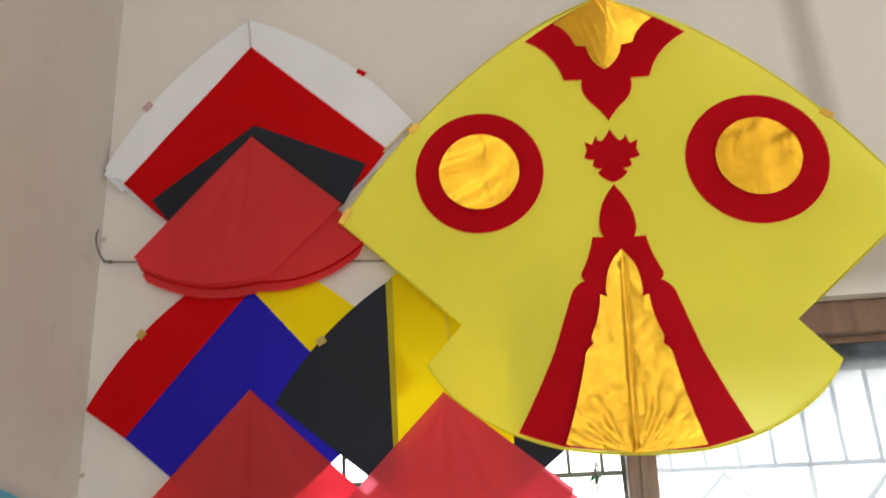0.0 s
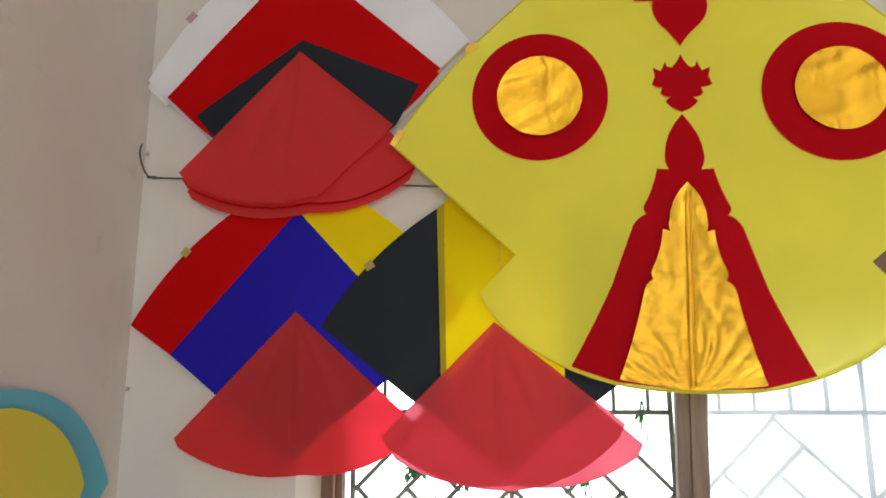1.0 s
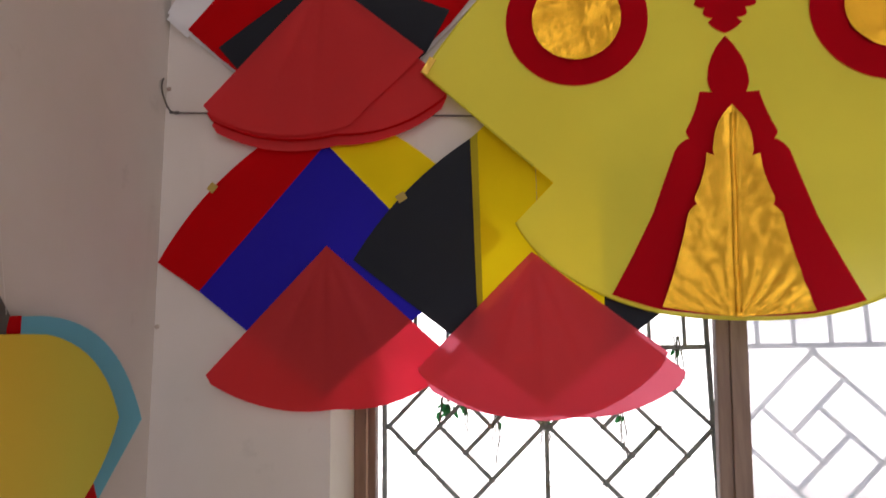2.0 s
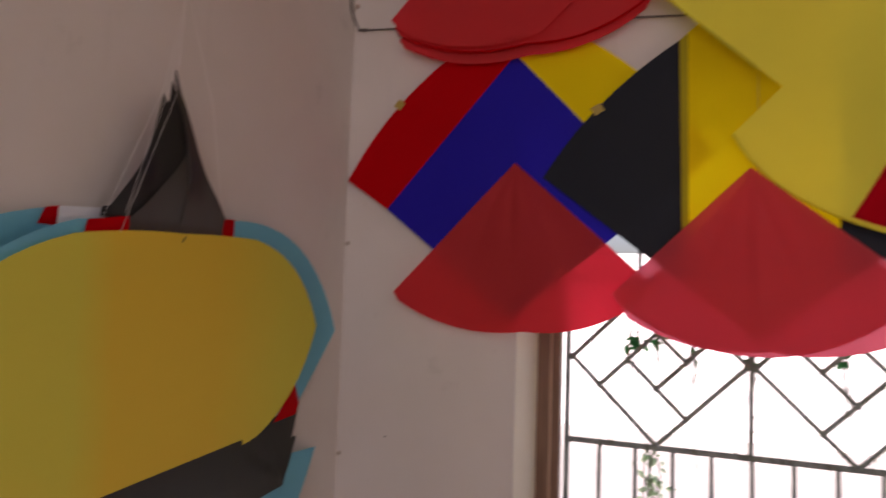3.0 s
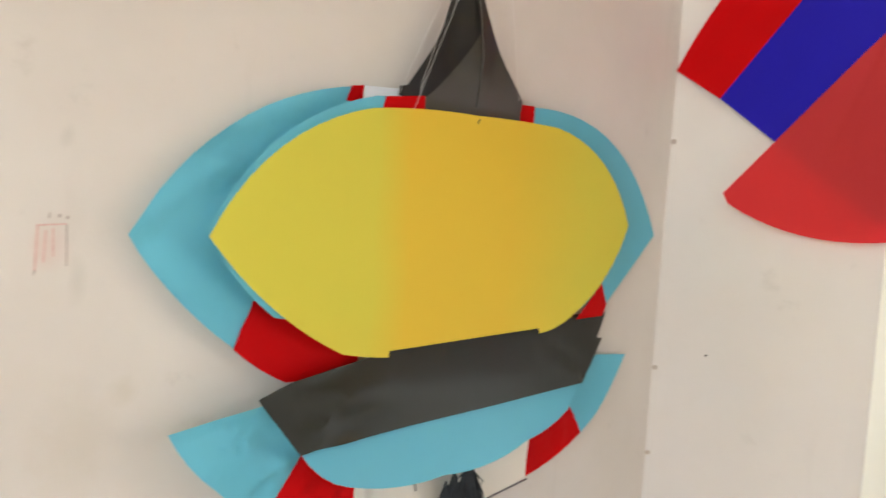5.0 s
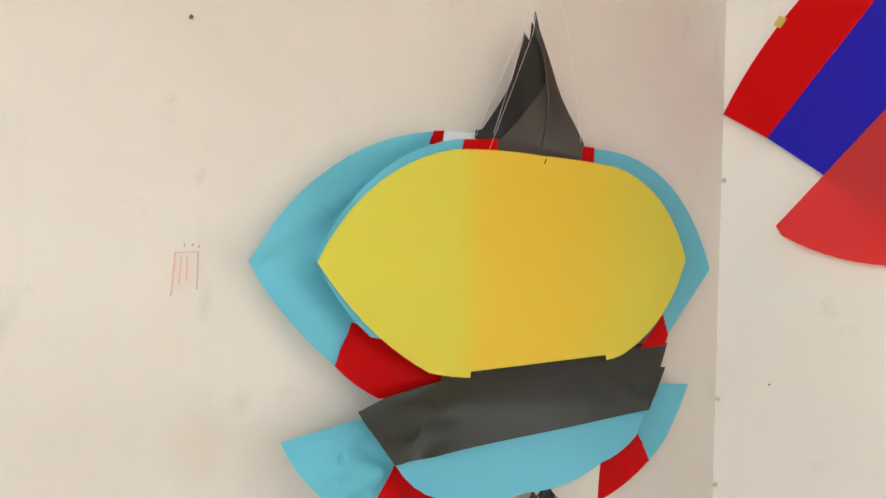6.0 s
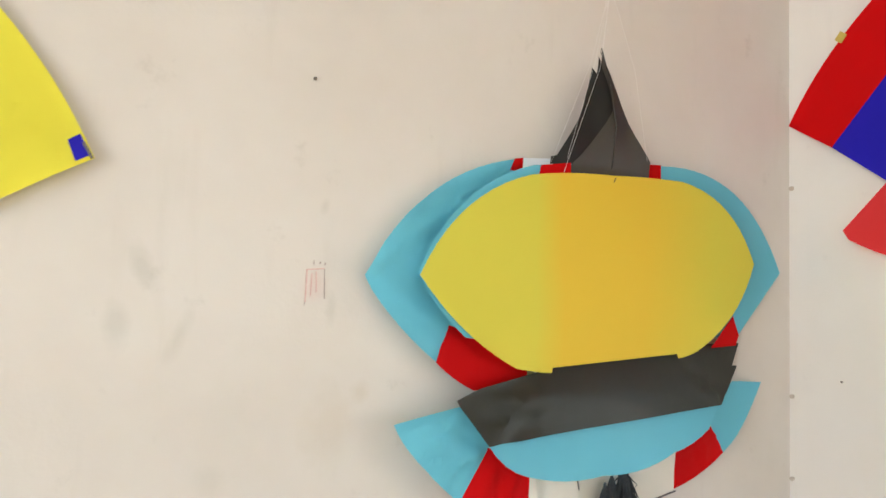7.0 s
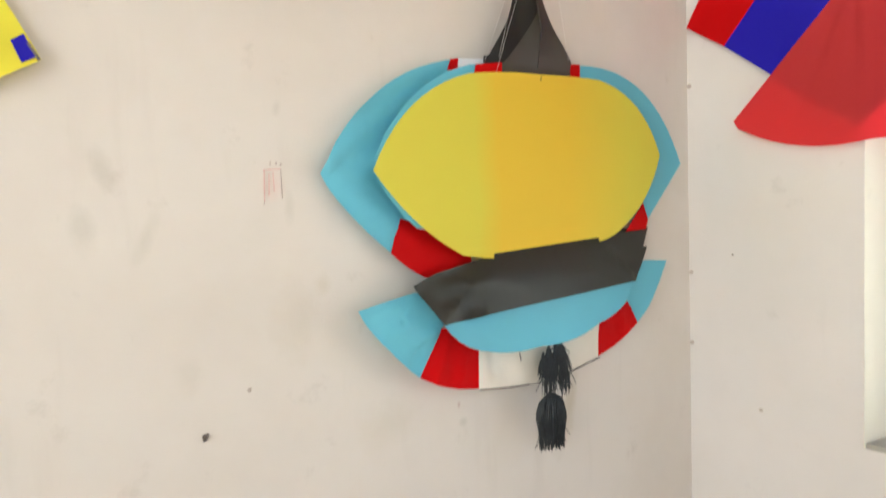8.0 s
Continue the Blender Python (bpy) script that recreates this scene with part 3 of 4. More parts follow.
def fan(parent, place, apex, left, right, low, d, mat, seed, label="", pleat=0.0010, hem=False, extra=()):
    """A quarter-round tail: straight sides from the apex and a rounded hem."""
    (au, av), (lu, lv), (ru, rv) = apex, left, right
    pts = outline(apex, right, (ru - 0.01, rv - 0.02, 0.10), (au + 0.02, low, 0.09), (lu + 0.01, lv - 0.015), left)
    if hem:
        line = [p for p in pts if p.y < max(lv, rv) + 0.002 and p is not pts[0]]
        line = [p for p in line if p.x >= lu - 1e-4 and p.x <= ru + 1e-4]
        # dark rod along the fold, standing in for the shade at its edge
        rod("hem", [place(p.x, p.y, d + 0.001) for p in line], 0.0018, RED, parent, label="dark red line for the shade along the folded hem")
    depth = billow(d, 0.001, 6.0, seed, fan=(apex, 7, pleat))
    folds = [(apex, (au + (ru - au) * k + (lu - au) * (1 - k), low - 0.01)) for k in (0.22, 0.50, 0.78)]
    return sheet("tail", pts, place, creased(depth, folds + list(extra), 0.0014, 0.010), mat, parent, label, 0.014)


# white, red and black kite, several layers pinned together
ka = kite("layered_kite", north, 0.30, 2.17, "white kite with red and black chevrons and a red gauze tail")
for i, (du, dz) in enumerate(((0.004, -0.010), (0.002, -0.005), (0, 0))):
    pts = outline((0.287 + du, 2.728 + dz, 0.072), (0.616 + du, 2.466 + dz), (0.31 + du, 2.165 + dz), (0.004, 2.430 + dz, 0.066))
    sheet("backing" if i < 2 else "cover", pts, north, billow(0.009 + 0.004 * i, 0.002, 7, i), WHITE, ka, "white cloth sheet")
sheet("chevron", outline((0.295, 2.663), (0.566, 2.413), (0.526, 2.365), (0.31, 2.168), (0.111, 2.333), (0.047, 2.393)), north, billow(0.0205, 0.002, 7, 2), RED, ka, "deep red cloth chevron")
sheet("chevron", outline((0.307, 2.488), (0.525, 2.387), (0.483, 2.313), (0.31, 2.172), (0.151, 2.301), (0.109, 2.352)), north, billow(0.0235, 0.002, 7, 2), BLACK, ka, "black cloth chevron")
fan(ka, north, (0.312, 2.452), (0.105, 2.206), (0.518, 2.232), 2.158, 0.0265, TAIL, 5.0, "red gauze tail layer", 0.0020)
fan(ka, north, (0.311, 2.454), (0.100, 2.226), (0.526, 2.248), 2.174, 0.034, TAIL, 6.0, "red gauze tail layer", 0.0025, True)
flap = outline((0.310, 2.455), (0.483, 2.305), (0.355, 2.186, 0.05), (0.235, 2.176, 0.06), (0.112, 2.218), (0.096, 2.236))
sheet("tail", flap, north, creased(billow(0.044, 0.001, 6.0, 7.0, fan=((0.310, 2.455), 7, 0.0022)),
      [((0.310, 2.455), (0.19, 2.17)), ((0.310, 2.455), (0.29, 2.16)), ((0.345, 2.180), (0.470, 2.300)), ((0.335, 2.19), (0.40, 2.30))], 0.0016, 0.010), TAIL, ka, "red gauze tail folded back along one side", 0.012)
rod("spar", [north(0.287, 2.726, 0.019), north(0.291, 2.695, 0.019), north(0.294, 2.664, 0.019)], 0.0024, GREY_TIP, ka, label="greyish spar tip")
tape((0.078, 2.545), (0.092, 2.560), north, 0.021, 0.014, PINK_TAPE, ka, "faded tape tab")
tape((0.510, 2.585), (0.526, 2.574), north, 0.021, 0.010, RED, ka, "red tape tab")
tape((0.558, 2.408), (0.613, 2.462), north, 0.0205, 0.005, BAMBOO, ka, "pale edge strip")
tape((0.008, 2.418), (0.050, 2.378), north, 0.0205, 0.007, WHITE, ka, "folded white hem")

# red, blue and yellow kite
kb = kite("striped_kite", north, 0.31, 1.75, "red, blue and yellow striped kite with a red gauze tail")
sheet("panel", outline((0.306, 2.235), (0.306, 2.167), (0.085, 1.918), (0.007, 1.970, 0.085)), north, billow(0.012, 0.001, 8, 11), RED, kb, "red cloth panel")
sheet("panel", outline((0.306, 2.235, 0.09), (0.605, 1.985), (0.530, 1.925), (0.306, 2.167)), north, billow(0.012, 0.001, 8, 11), YELLOW, kb, "yellow cloth panel")
sheet("panel", outline((0.306, 2.167), (0.530, 1.925), (0.312, 1.742), (0.085, 1.918)), north, billow(0.012, 0.001, 8, 11), BLUE, kb, "royal blue cloth panel")
fan(kb, north, (0.310, 1.989), (0.106, 1.778), (0.521, 1.800), 1.722, 0.0155, TAIL, 12.0, "red gauze tail", 0.0022)
tape((0.098, 2.092), (0.108, 2.104), north, 0.0145, 0.014, DULL_TAPE, kb, "gold tape tab")

# black and yellow kite
kc = kite("banded_kite", north, 0.66, 1.72, "black and yellow banded kite with a layered red gauze tail")
sheet("panel", outline((0.556, 2.160), (0.563, 1.802), (0.357, 1.962, 0.06)), north, billow(0.020, 0.001, 6, 21), BLACK, kc, "black cloth panel")
sheet("panel", outline((0.556, 2.160, 0.02), (0.660, 2.240, 0.02), (0.764, 2.160), (0.757, 1.802), (0.66, 1.725), (0.563, 1.802)), north, billow(0.020, 0.001, 6, 21), YELLOW_THIN, kc, "yellow cloth panel")
sheet("panel", outline((0.764, 2.160, 0.06), (0.962, 1.955), (0.757, 1.802)), north, billow(0.020, 0.001, 6, 21), BLACK, kc, "black cloth panel")
sheet("seam", outline((0.555, 2.158), (0.567, 2.168), (0.5705, 1.800), (0.562, 1.805)), north, billow(0.0228, 0.001, 6, 21), OLIVE, kc, "folded olive yellow seam")
rod("spar", [north(0.66, 2.232, 0.018), north(0.66, 1.98, 0.018), north(0.66, 1.73, 0.018)], 0.0022, BAMBOO, kc, label="bamboo spar")
fan(kc, north, (0.655, 1.958), (0.478, 1.765), (0.872, 1.776), 1.713, 0.0290, TAIL_PINK, 22.0, "red gauze tail layer")
fan(kc, north, (0.649, 1.964), (0.466, 1.785), (0.846, 1.806), 1.706, 0.0370, TAIL_PINK, 23.0, "red gauze tail layer")
tape((0.432, 2.060), (0.446, 2.068), north, 0.0225, 0.014, DULL_TAPE, kc, "gold tape tab")

# large yellow kite with a masked face of red and gold
kd = kite("owl_faced_kite", north, 0.94, 1.86, "large lemon yellow kite with red and gold appliques like round eyes")
LEAN = ((0.966, 2.300), -2.7)


def face_depth(d, amp=0.003):
    """The sail is drawn in along the upper part of its spar and swells to both sides."""
    soft = billow(d, amp, 3.5, 31)

    def depth(u, v):
        q = v - 2.300
        p = u - 0.966 - 0.047 * q
        high = min(1.0, max(0.0, (q + 0.14) / 0.12))
        return soft(u, v) - 0.018 * high * math.exp(-((p / 0.085) ** 2))
    return depth


def on_face(name, pts, d, mat, label, cut=0.03, amp=0.003, relief=None):
    base = face_depth(d, amp)
    depth = (lambda u, v: base(u, v) + relief(u, v)) if relief else base
    return sheet(name, pts, north, depth, mat, kd, label, cut, LEAN)


def inlay_relief(u, v):
    """A ridge along the spar and creases that fan up from the hem."""
    fu, fv = u - 0.942, v - 1.845
    r, a = math.hypot(fu, fv), math.atan2(fu, fv)
    off = abs(u - 0.945 - 0.047 * fv)
    ridge = 0.0026 * math.exp(-((off / 0.0055) ** 2))
    fade = max(0.0, 1 - r / 0.17) * min(1, r / 0.04) * min(1.0, abs(a) / 0.45)
    w = a * 4.2 + 0.9 * noise.noise((u * 11, v * 11, 5))
    fold = abs(2 * (w - math.floor(w)) - 1) ** 1.6
    sharp = abs(noise.noise((u * 22 + v * 14, v * 40 - u * 22, 8)))
    return 0.004 + ridge + (0.0075 if fu > 0 else 0.0030) * fade * fold + 0.0024 * sharp + 0.0012 * noise.noise((u * 40, v * 20, 8))


def pupil_relief(u, v):
    """Soft slanting puckers in the foil."""
    w = v - 0.45 * u + 0.02 * noise.noise((u * 12, v * 12, 3))
    pucker = max(0.0, noise.noise((u * 9, w * 34, 4))) ** 1.5
    return 0.002 + 0.0065 * pucker + 0.0012 * noise.noise((u * 26, v * 26, 9))


def disc(cu, cv, r):
    return [Vector((cu + r * math.sin(a), cv + r * math.cos(a))) for a in (2 * math.pi * k / 64 for k in range(64))]


on_face("sail", mirrored((0, 0.388, 0.072), (0.483, -0.054), (0.268, -0.242), (0, -0.242)), 0.044, LEMON, "lemon yellow cloth sail")
on_face("tail", mirrored((0, -0.242), (0.268, -0.242), (0.325, -0.305, 0.06), (0.254, -0.382, 0.05), (0.107, -0.440, 0.02), (0, -0.447)), 0.044, LEMON, "lemon yellow rounded tail")
on_face("crest", mirrored((0, 0.386, 0.016), (0.145, 0.287, -0.12), (0.076, 0.205), (0.044, 0.208, 0.13), (0.031, 0.163, -0.05), (0, 0.125)), 0.0462, RED_D, "red cloth crest")
on_face("crest_tip", mirrored((0, 0.385, 0.01), (0.0905, 0.3235, -0.12), (0.052, 0.278), (0.032, 0.277, 0.13), (0, 0.229)), 0.0482, GOLD, "gold foil crest tip", 0.015)
for cu, cv, r in ((-0.2345, 0.031, 0.1135), (0.2385, 0.0350, 0.117)):
    on_face("eye", disc(cu, cv, r), 0.0462, RED_D, "round red cloth eye")
for cu, cv, r in ((-0.2345, 0.031, 0.0708), (0.2405, 0.0375, 0.0702)):
    on_face("pupil", disc(cu, cv, r), 0.0482, GOLD_DULL, "round gold foil pupil", 0.006, 0.003, pupil_relief)
on_face("flower", mirrored((0, 0.110, -0.05), (0.015, 0.086), (0.023, 0.088), (0.025, 0.097), (0.033, 0.079), (0.046, 0.084), (0.043, 0.068), (0.048, 0.054, 0.12), (0.031, 0.050), (0.034, 0.039, 0.15), (0.018, 0.033), (0.026, 0.025, 0.08), (0, 0.007)), 0.0462, RED_D, "red cloth flower")
on_face("beak", mirrored((0, 0.003, 0.09), (0.031, -0.074, 0.06), (0.025, -0.096), (0.044, -0.095, -0.04), (0.067, -0.160, 0.12), (0.062, -0.172, 0.10), (0.084, -0.192), (0.117, -0.289, -0.01), (0.179, -0.416, 0.01), (0.107, -0.437, 0.01), (0, -0.444)), 0.0462, RED_D, "red cloth beak shape")
on_face("beak_inlay", mirrored((0, -0.120, 0.10), (0.029, -0.184, 0.1), (0.027, -0.201), (0.039, -0.197, -0.05), (0.056, -0.262, 0.15), (0.054, -0.277, 0.1), (0.068, -0.293, -0.02), (0.107, -0.433, 0.01), (0, -0.445)), 0.0485, GOLD, "gold foil beak inlay", 0.0045, 0.003, inlay_relief)


def faced(u, v, d):
    c, s = math.cos(radians(-2.7)), math.sin(radians(-2.7))
    return north(0.966 + u * c - v * s, 2.300 + u * s + v * c, d)


rod("spar", [faced(0, 0.386, 0.023), faced(0, 0.0, 0.023), faced(0, -0.2, 0.038), faced(0, -0.445, 0.041)], 0.003, BAMBOO, kd, label="bamboo centre spar")
bow = [p for p in mirrored((0, 0.388, 0.072), (0.483, -0.054), (0.30, -0.214), (0, -0.242)) if p.y > -0.22]
bow.sort(key=lambda p: math.atan2(p.x, p.y + 0.15))
rod("bow", [faced(p.x, p.y, face_depth(0.0435)(0.966 + p.x, 2.300 + p.y)) for p in bow], 0.0018, LEMON_DEEP, kd, label="stitched yellow hem over a thin bow")
for side in (-0.0032, 0.0032):
    rod("fold", [faced(side + 0.0006 * math.sin(40 * v), v, face_depth(0.0485)(0.966 + 0.047 * v, 2.300 + v) + 0.0072) for v in np.linspace(-0.135, -0.438, 12)], 0.0017, GOLD, kd, label="sewn gold foil fold along the spar")
hem = mirrored((0.0, -0.0), (0.325, -0.305, 0.06), (0.254, -0.382, 0.05), (0.107, -0.440, 0.02), (0, -0.447))
rod("hem", [faced(p.x, p.y, 0.0415 + 0.004 * noise.noise((0.966 * 3.5, (2.3 + p.y) * 3.5, 31))) for p in hem if p.y < -0.3], 0.0028, LEMON, kd, label="rolled lemon hem")
for u, v, a in ((-0.352, 0.121, 38), (0.362, 0.110, -38), (-0.474, -0.044, 62)):
    c, s = math.cos(radians(a)), math.sin(radians(a))
    half = 0.015 if u < -0.4 else 0.011
    p, q = faced(u - half * c, v - half * s, 0), faced(u + half * c, v + half * s, 0)
    tape((p.x, p.z), (q.x, q.z), north, 0.048, 0.012, GOLD_TAPE, kd, "gold tape tab")

# cord behind the kites, on a wall hook
cord = tagged(empty("hanging_cord", (0.02, -0.008, 2.242)), "thin dark cord tied to a wall hook behind the kites", "cord")
rod("cord_line", [north(0.012, 2.243, 0.006), north(0.081, 2.238, 0.006), north(0.30, 2.222, 0.006), north(0.545, 2.203, 0.008), north(0.70, 2.19, 0.008)], 0.0016, TWINE, cord)
rod("hook_wire", [west(-0.016, 2.304, 0.003), west(-0.023, 2.297, 0.005), west(-0.0275, 2.285, 0.007), west(-0.0275, 2.273, 0.009), west(-0.023, 2.261, 0.011), west(-0.015, 2.251, 0.012), north(0.014, 2.245, 0.007), north(0.028, 2.242, 0.006)], 0.0017, STEEL, cord, label="bent wire hook")

bm = bmesh.new()
bmesh.ops.create_icosphere(bm, subdivisions=2, radius=0.0042, matrix=pose(0.026, -0.007, 2.242) @ Matrix.Diagonal((1.3, 0.9, 0.8, 1)))
part("knot", bm, TWINE, cord, "small tight knot", True)

# ---- kites on the west wall ----
kf = kite("lantern_kite", west, -0.43, 1.38, "yellow and orange oval kite with cyan, red and black cloth trim")
YD = billow(0.035, 0.002, 5, 41, -0.03, -0.43)
MD = billow(0.027, 0.002, 5, 41, -0.05, -0.43)
BD = billow(0.012, 0.003, 9, 44, -0.02, -0.43, ((-0.81, 1.68), 8, 0.0065))


def sash_depth(base):
    """The sash hangs from behind the oval and stands off the wall towards its foot."""
    soft = billow(base, 0.0025, 6, 42, -0.05, -0.45, ((-0.70, 1.53), 9, 0.003))
    return lambda u, v: max(0.006, soft(u, v) + 0.25 * (1.56 - v))


KD, CD = sash_depth(0.030), sash_depth(0.024)
TD = billow(0.018, 0.002, 10, 43, -0.04, -0.20, ((-0.58, 1.52), 10, 0.0032))


BD = creased(BD, (((-0.800, 1.682), (-0.600, 1.800)), ((-0.800, 1.682), (-0.655, 1.728)), ((-0.800, 1.680), (-0.690, 1.655)), ((-0.798, 1.676), (-0.640, 1.570)), ((-0.745, 1.76), (-0.580, 1.842))), 0.0040, 0.012)
TD = creased(TD, (((-0.635, 1.465), (-0.750, 1.495)), ((-0.640, 1.470), (-0.725, 1.455)), ((-0.600, 1.455), (-0.600, 1.375)), ((-0.520, 1.445), (-0.535, 1.362)), ((-0.250, 1.45), (-0.225, 1.400))), 0.0045, 0.010)
TDL = creased(TD, (((-0.640, 1.500), (-0.745, 1.500)), ((-0.640, 1.490), (-0.735, 1.470)), ((-0.640, 1.480), (-0.705, 1.430)), ((-0.640, 1.475), (-0.680, 1.415))), 0.0055, 0.008)
KD = creased(KD, (((-0.690, 1.535), (-0.560, 1.560)), ((-0.690, 1.528), (-0.560, 1.515)), ((-0.640, 1.478), (-0.520, 1.535)), ((-0.200, 1.505), (-0.290, 1.560))), 0.005, 0.009)


def over(depth, d):
    return lambda u, v: depth(u, v) + d


sheet("back_sail", outline((-0.796, 1.682, 0.125), (-0.574, 1.848, 0.02), (-0.45, 1.852), (-0.30, 1.80), (-0.35, 1.60), (-0.560, 1.566), (-0.585, 1.546, 0.03), (-0.645, 1.540, 0.04), (-0.70, 1.577, 0.05)), west, BD, CYAN, kf, "cyan cloth back sail", 0.012)
sheet("corner", outline((-0.682, 1.622), (-0.560, 1.590), (-0.560, 1.553), (-0.585, 1.5445, 0.03), (-0.645, 1.5385, 0.04), (-0.7005, 1.576)), west, over(BD, 0.0025), RED, kf, "red cloth corner", 0.012)
sheet("corner", outline((-0.587, 1.846), (-0.572, 1.849), (-0.572, 1.830), (-0.592, 1.830)), west, over(BD, 0.0025), RED, kf, "red cloth corner")
sheet("top_band", outline((-0.572, 1.849), (-0.50, 1.856), (-0.50, 1.83), (-0.572, 1.83)), west, over(BD, 0.002), WHITE, kf, "white cloth band")
sheet("trim_sail", outline((-0.737, 1.687, 0.118), (-0.566, 1.837), (-0.504, 1.846), (-0.348, 1.861), (-0.322, 1.863, 0.17), (-0.036, 1.709), (-0.148, 1.602), (-0.30, 1.60), (-0.56, 1.59), (-0.668, 1.608, 0.05)), west, MD, CYAN, kf, "cyan cloth trim")
sheet("corner", outline((-0.556, 1.838), (-0.504, 1.847), (-0.504, 1.825), (-0.560, 1.822)), west, over(MD, 0.0025), RED, kf, "red cloth corner")
sheet("corner", outline((-0.366, 1.861), (-0.329, 1.8635), (-0.329, 1.835), (-0.366, 1.835)), west, over(MD, 0.0025), RED, kf, "red cloth corner")
sheet("corner", outline((-0.162, 1.636), (-0.147, 1.604), (-0.155, 1.588), (-0.215, 1.585)), west, over(MD, 0.0025), RED, kf, "red cloth corner")
sheet("body", outline((-0.735, 1.684, 0.115), (-0.572, 1.823, 0.02), (-0.429, 1.836, 0.01), (-0.291, 1.841, 0.14), (-0.125, 1.721, 0.10), (-0.246, 1.587, 0.05), (-0.298, 1.572), (-0.300, 1.579), (-0.533, 1.566), (-0.534, 1.559, 0.02), (-0.592, 1.567, 0.06)), west, YD, ORANGE, kf, "yellow cloth oval with a soft orange band")
strip("tear", (-0.431, 1.826), (-0.428, 1.832), west, YD(-0.43, 1.83) + 0.0022, 0.0014, BLACK_YARN, kf, 0.0006, "tiny dark tear")
sheet("apron", outline((-0.641, 1.477), (-0.209, 1.500), (-0.238, 1.465, 0.05), (-0.320, 1.438, 0.06), (-0.461, 1.422, 0.05), (-0.588, 1.435, 0.10)), west, CD, CYAN, kf, "cyan cloth apron")
sheet("sash", outline((-0.683, 1.532), (-0.647, 1.545), (-0.545, 1.562), (-0.53, 1.585), (-0.30, 1.60), (-0.209, 1.591), (-0.137, 1.591), (-0.167, 1.5565), (-0.155, 1.556), (-0.212, 1.499), (-0.643, 1.476)), west, KD, CHARCOAL, kf, "charcoal cloth sash", 0.012)
sheet("tail_panel", outline((-0.760, 1.506), (-0.674, 1.522), (-0.60, 1.50), (-0.625, 1.470), (-0.668, 1.404, 0.02), (-0.716, 1.448, 0.05)), west, TDL, CYAN, kf, "cyan cloth tail panel", 0.012)
sheet("tail_panel", outline((-0.631, 1.468), (-0.564, 1.45), (-0.564, 1.370, 0.03), (-0.615, 1.380, 0.03), (-0.668, 1.404)), west, TD, RED, kf, "red cloth tail panel", 0.012)
sheet("tail_panel", outline((-0.564, 1.45), (-0.291, 1.45), (-0.292, 1.375, 0.03), (-0.445, 1.358, 0.03), (-0.564, 1.370)), west, TD, CREAM, kf, "cream white cloth tail panel", 0.012)
sheet("tail_panel", outline((-0.291, 1.44), (-0.225, 1.465), (-0.214, 1.463), (-0.186, 1.420, 0.06), (-0.292, 1.375)), west, TD, RED, kf, "red cloth tail panel", 0.012)
sheet("tail_panel", outline((-0.215, 1.50), (-0.161, 1.531), (-0.090, 1.526, 0.05), (-0.186, 1.420), (-0.217, 1.463)), west, TD, CYAN, kf, "cyan cloth tail panel", 0.012)
strip("tear", (-0.485, 1.412), (-0.482, 1.398), west, TD(-0.484, 1.405) + 0.002, 0.002, TWINE, kf, 0.0006, "small dark tear")
sheet("torn_flap", outline((-0.483, 1.400), (-0.476, 1.394), (-0.478, 1.384), (-0.483, 1.388)), west, over(TD, 0.003), CREAM, kf, "pale lifted flap of torn cloth", 0.006)
rod("hem", [west(-0.564, 1.368, 0.033), west(-0.50, 1.3605, 0.031), west(-0.445, 1.357, 0.028), west(-0.37, 1.361, 0.025), west(-0.292, 1.373, 0.022)], 0.0012, TWINE, kf, label="grey cord hem")

# pointed black hood above the oval kite, with its bridle threads and nail
hood = tagged(empty("black_hood", west(-0.46, 1.84, 0.02)), "pointed black cloth hood folded over the kite's top", "kite part")


def hood_depth(base, fold):
    """Folds that are deepest half way up and lie flat where the cloth is tucked behind the oval."""
    def depth(u, v):
        s = min(1.0, max(0.0, (v - 1.845) / 0.17))
        return base + 0.014 * s * (1 - s) * 4 + fold * 4 * s * (1 - s) * math.sin((u + 0.46 + 0.15 * (v - 1.9)) * 95) + 0.001 * noise.noise((u * 20, v * 8, 3))
    return depth


sheet("back_flap", outline((-0.473, 1.986), (-0.467, 1.977), (-0.458, 2.006), (-0.41, 1.84), (-0.537, 1.843), (-0.537, 1.853), (-0.528, 1.855), (-0.497, 1.915), (-0.492, 1.926)), west, hood_depth(0.0285, 0.0025), HOOD_SHADED, hood, "dark cloth flap", 0.012)
sheet("front_flap", outline((-0.455, 2.016, -0.09), (-0.363, 1.862), (-0.360, 1.838), (-0.521, 1.829, -0.05), (-0.445, 1.925, -0.03), (-0.459, 1.985)), west, hood_depth(0.0315, 0.0022), HOOD_LIT, hood, "dark cloth flap", 0.012)
rod("ridge", [west(-0.454, 2.018, 0.033), west(-0.447, 1.96, 0.0465), west(-0.438, 1.90, 0.0485), west(-0.432, 1.845, 0.0325)], 0.0009, HOOD_LIT, hood)
threads = tagged(empty("bridle_threads", west(-0.417, 2.13, 0.01)), "thin pale bridle threads hanging from a wall nail", "thread")
for a, b, mid, bend in (((-0.527, 1.828), 0.046, 0.056, -0.002), ((-0.545, 1.842), 0.042, 0.050, -0.004), ((-0.372, 1.862), 0.040, 0.032, 0.006), ((-0.454, 2.016), 0.036, 0.024, 0.0), ((-0.520, 1.85), 0.044, 0.052, -0.010)):
    rod("thread", [west(-0.420, 2.13, 0.010), west((a[0] - 0.420) / 2 + bend, (a[1] + 2.13) / 2, mid), west(a[0], a[1], b)], 0.00021, THREAD, threads)

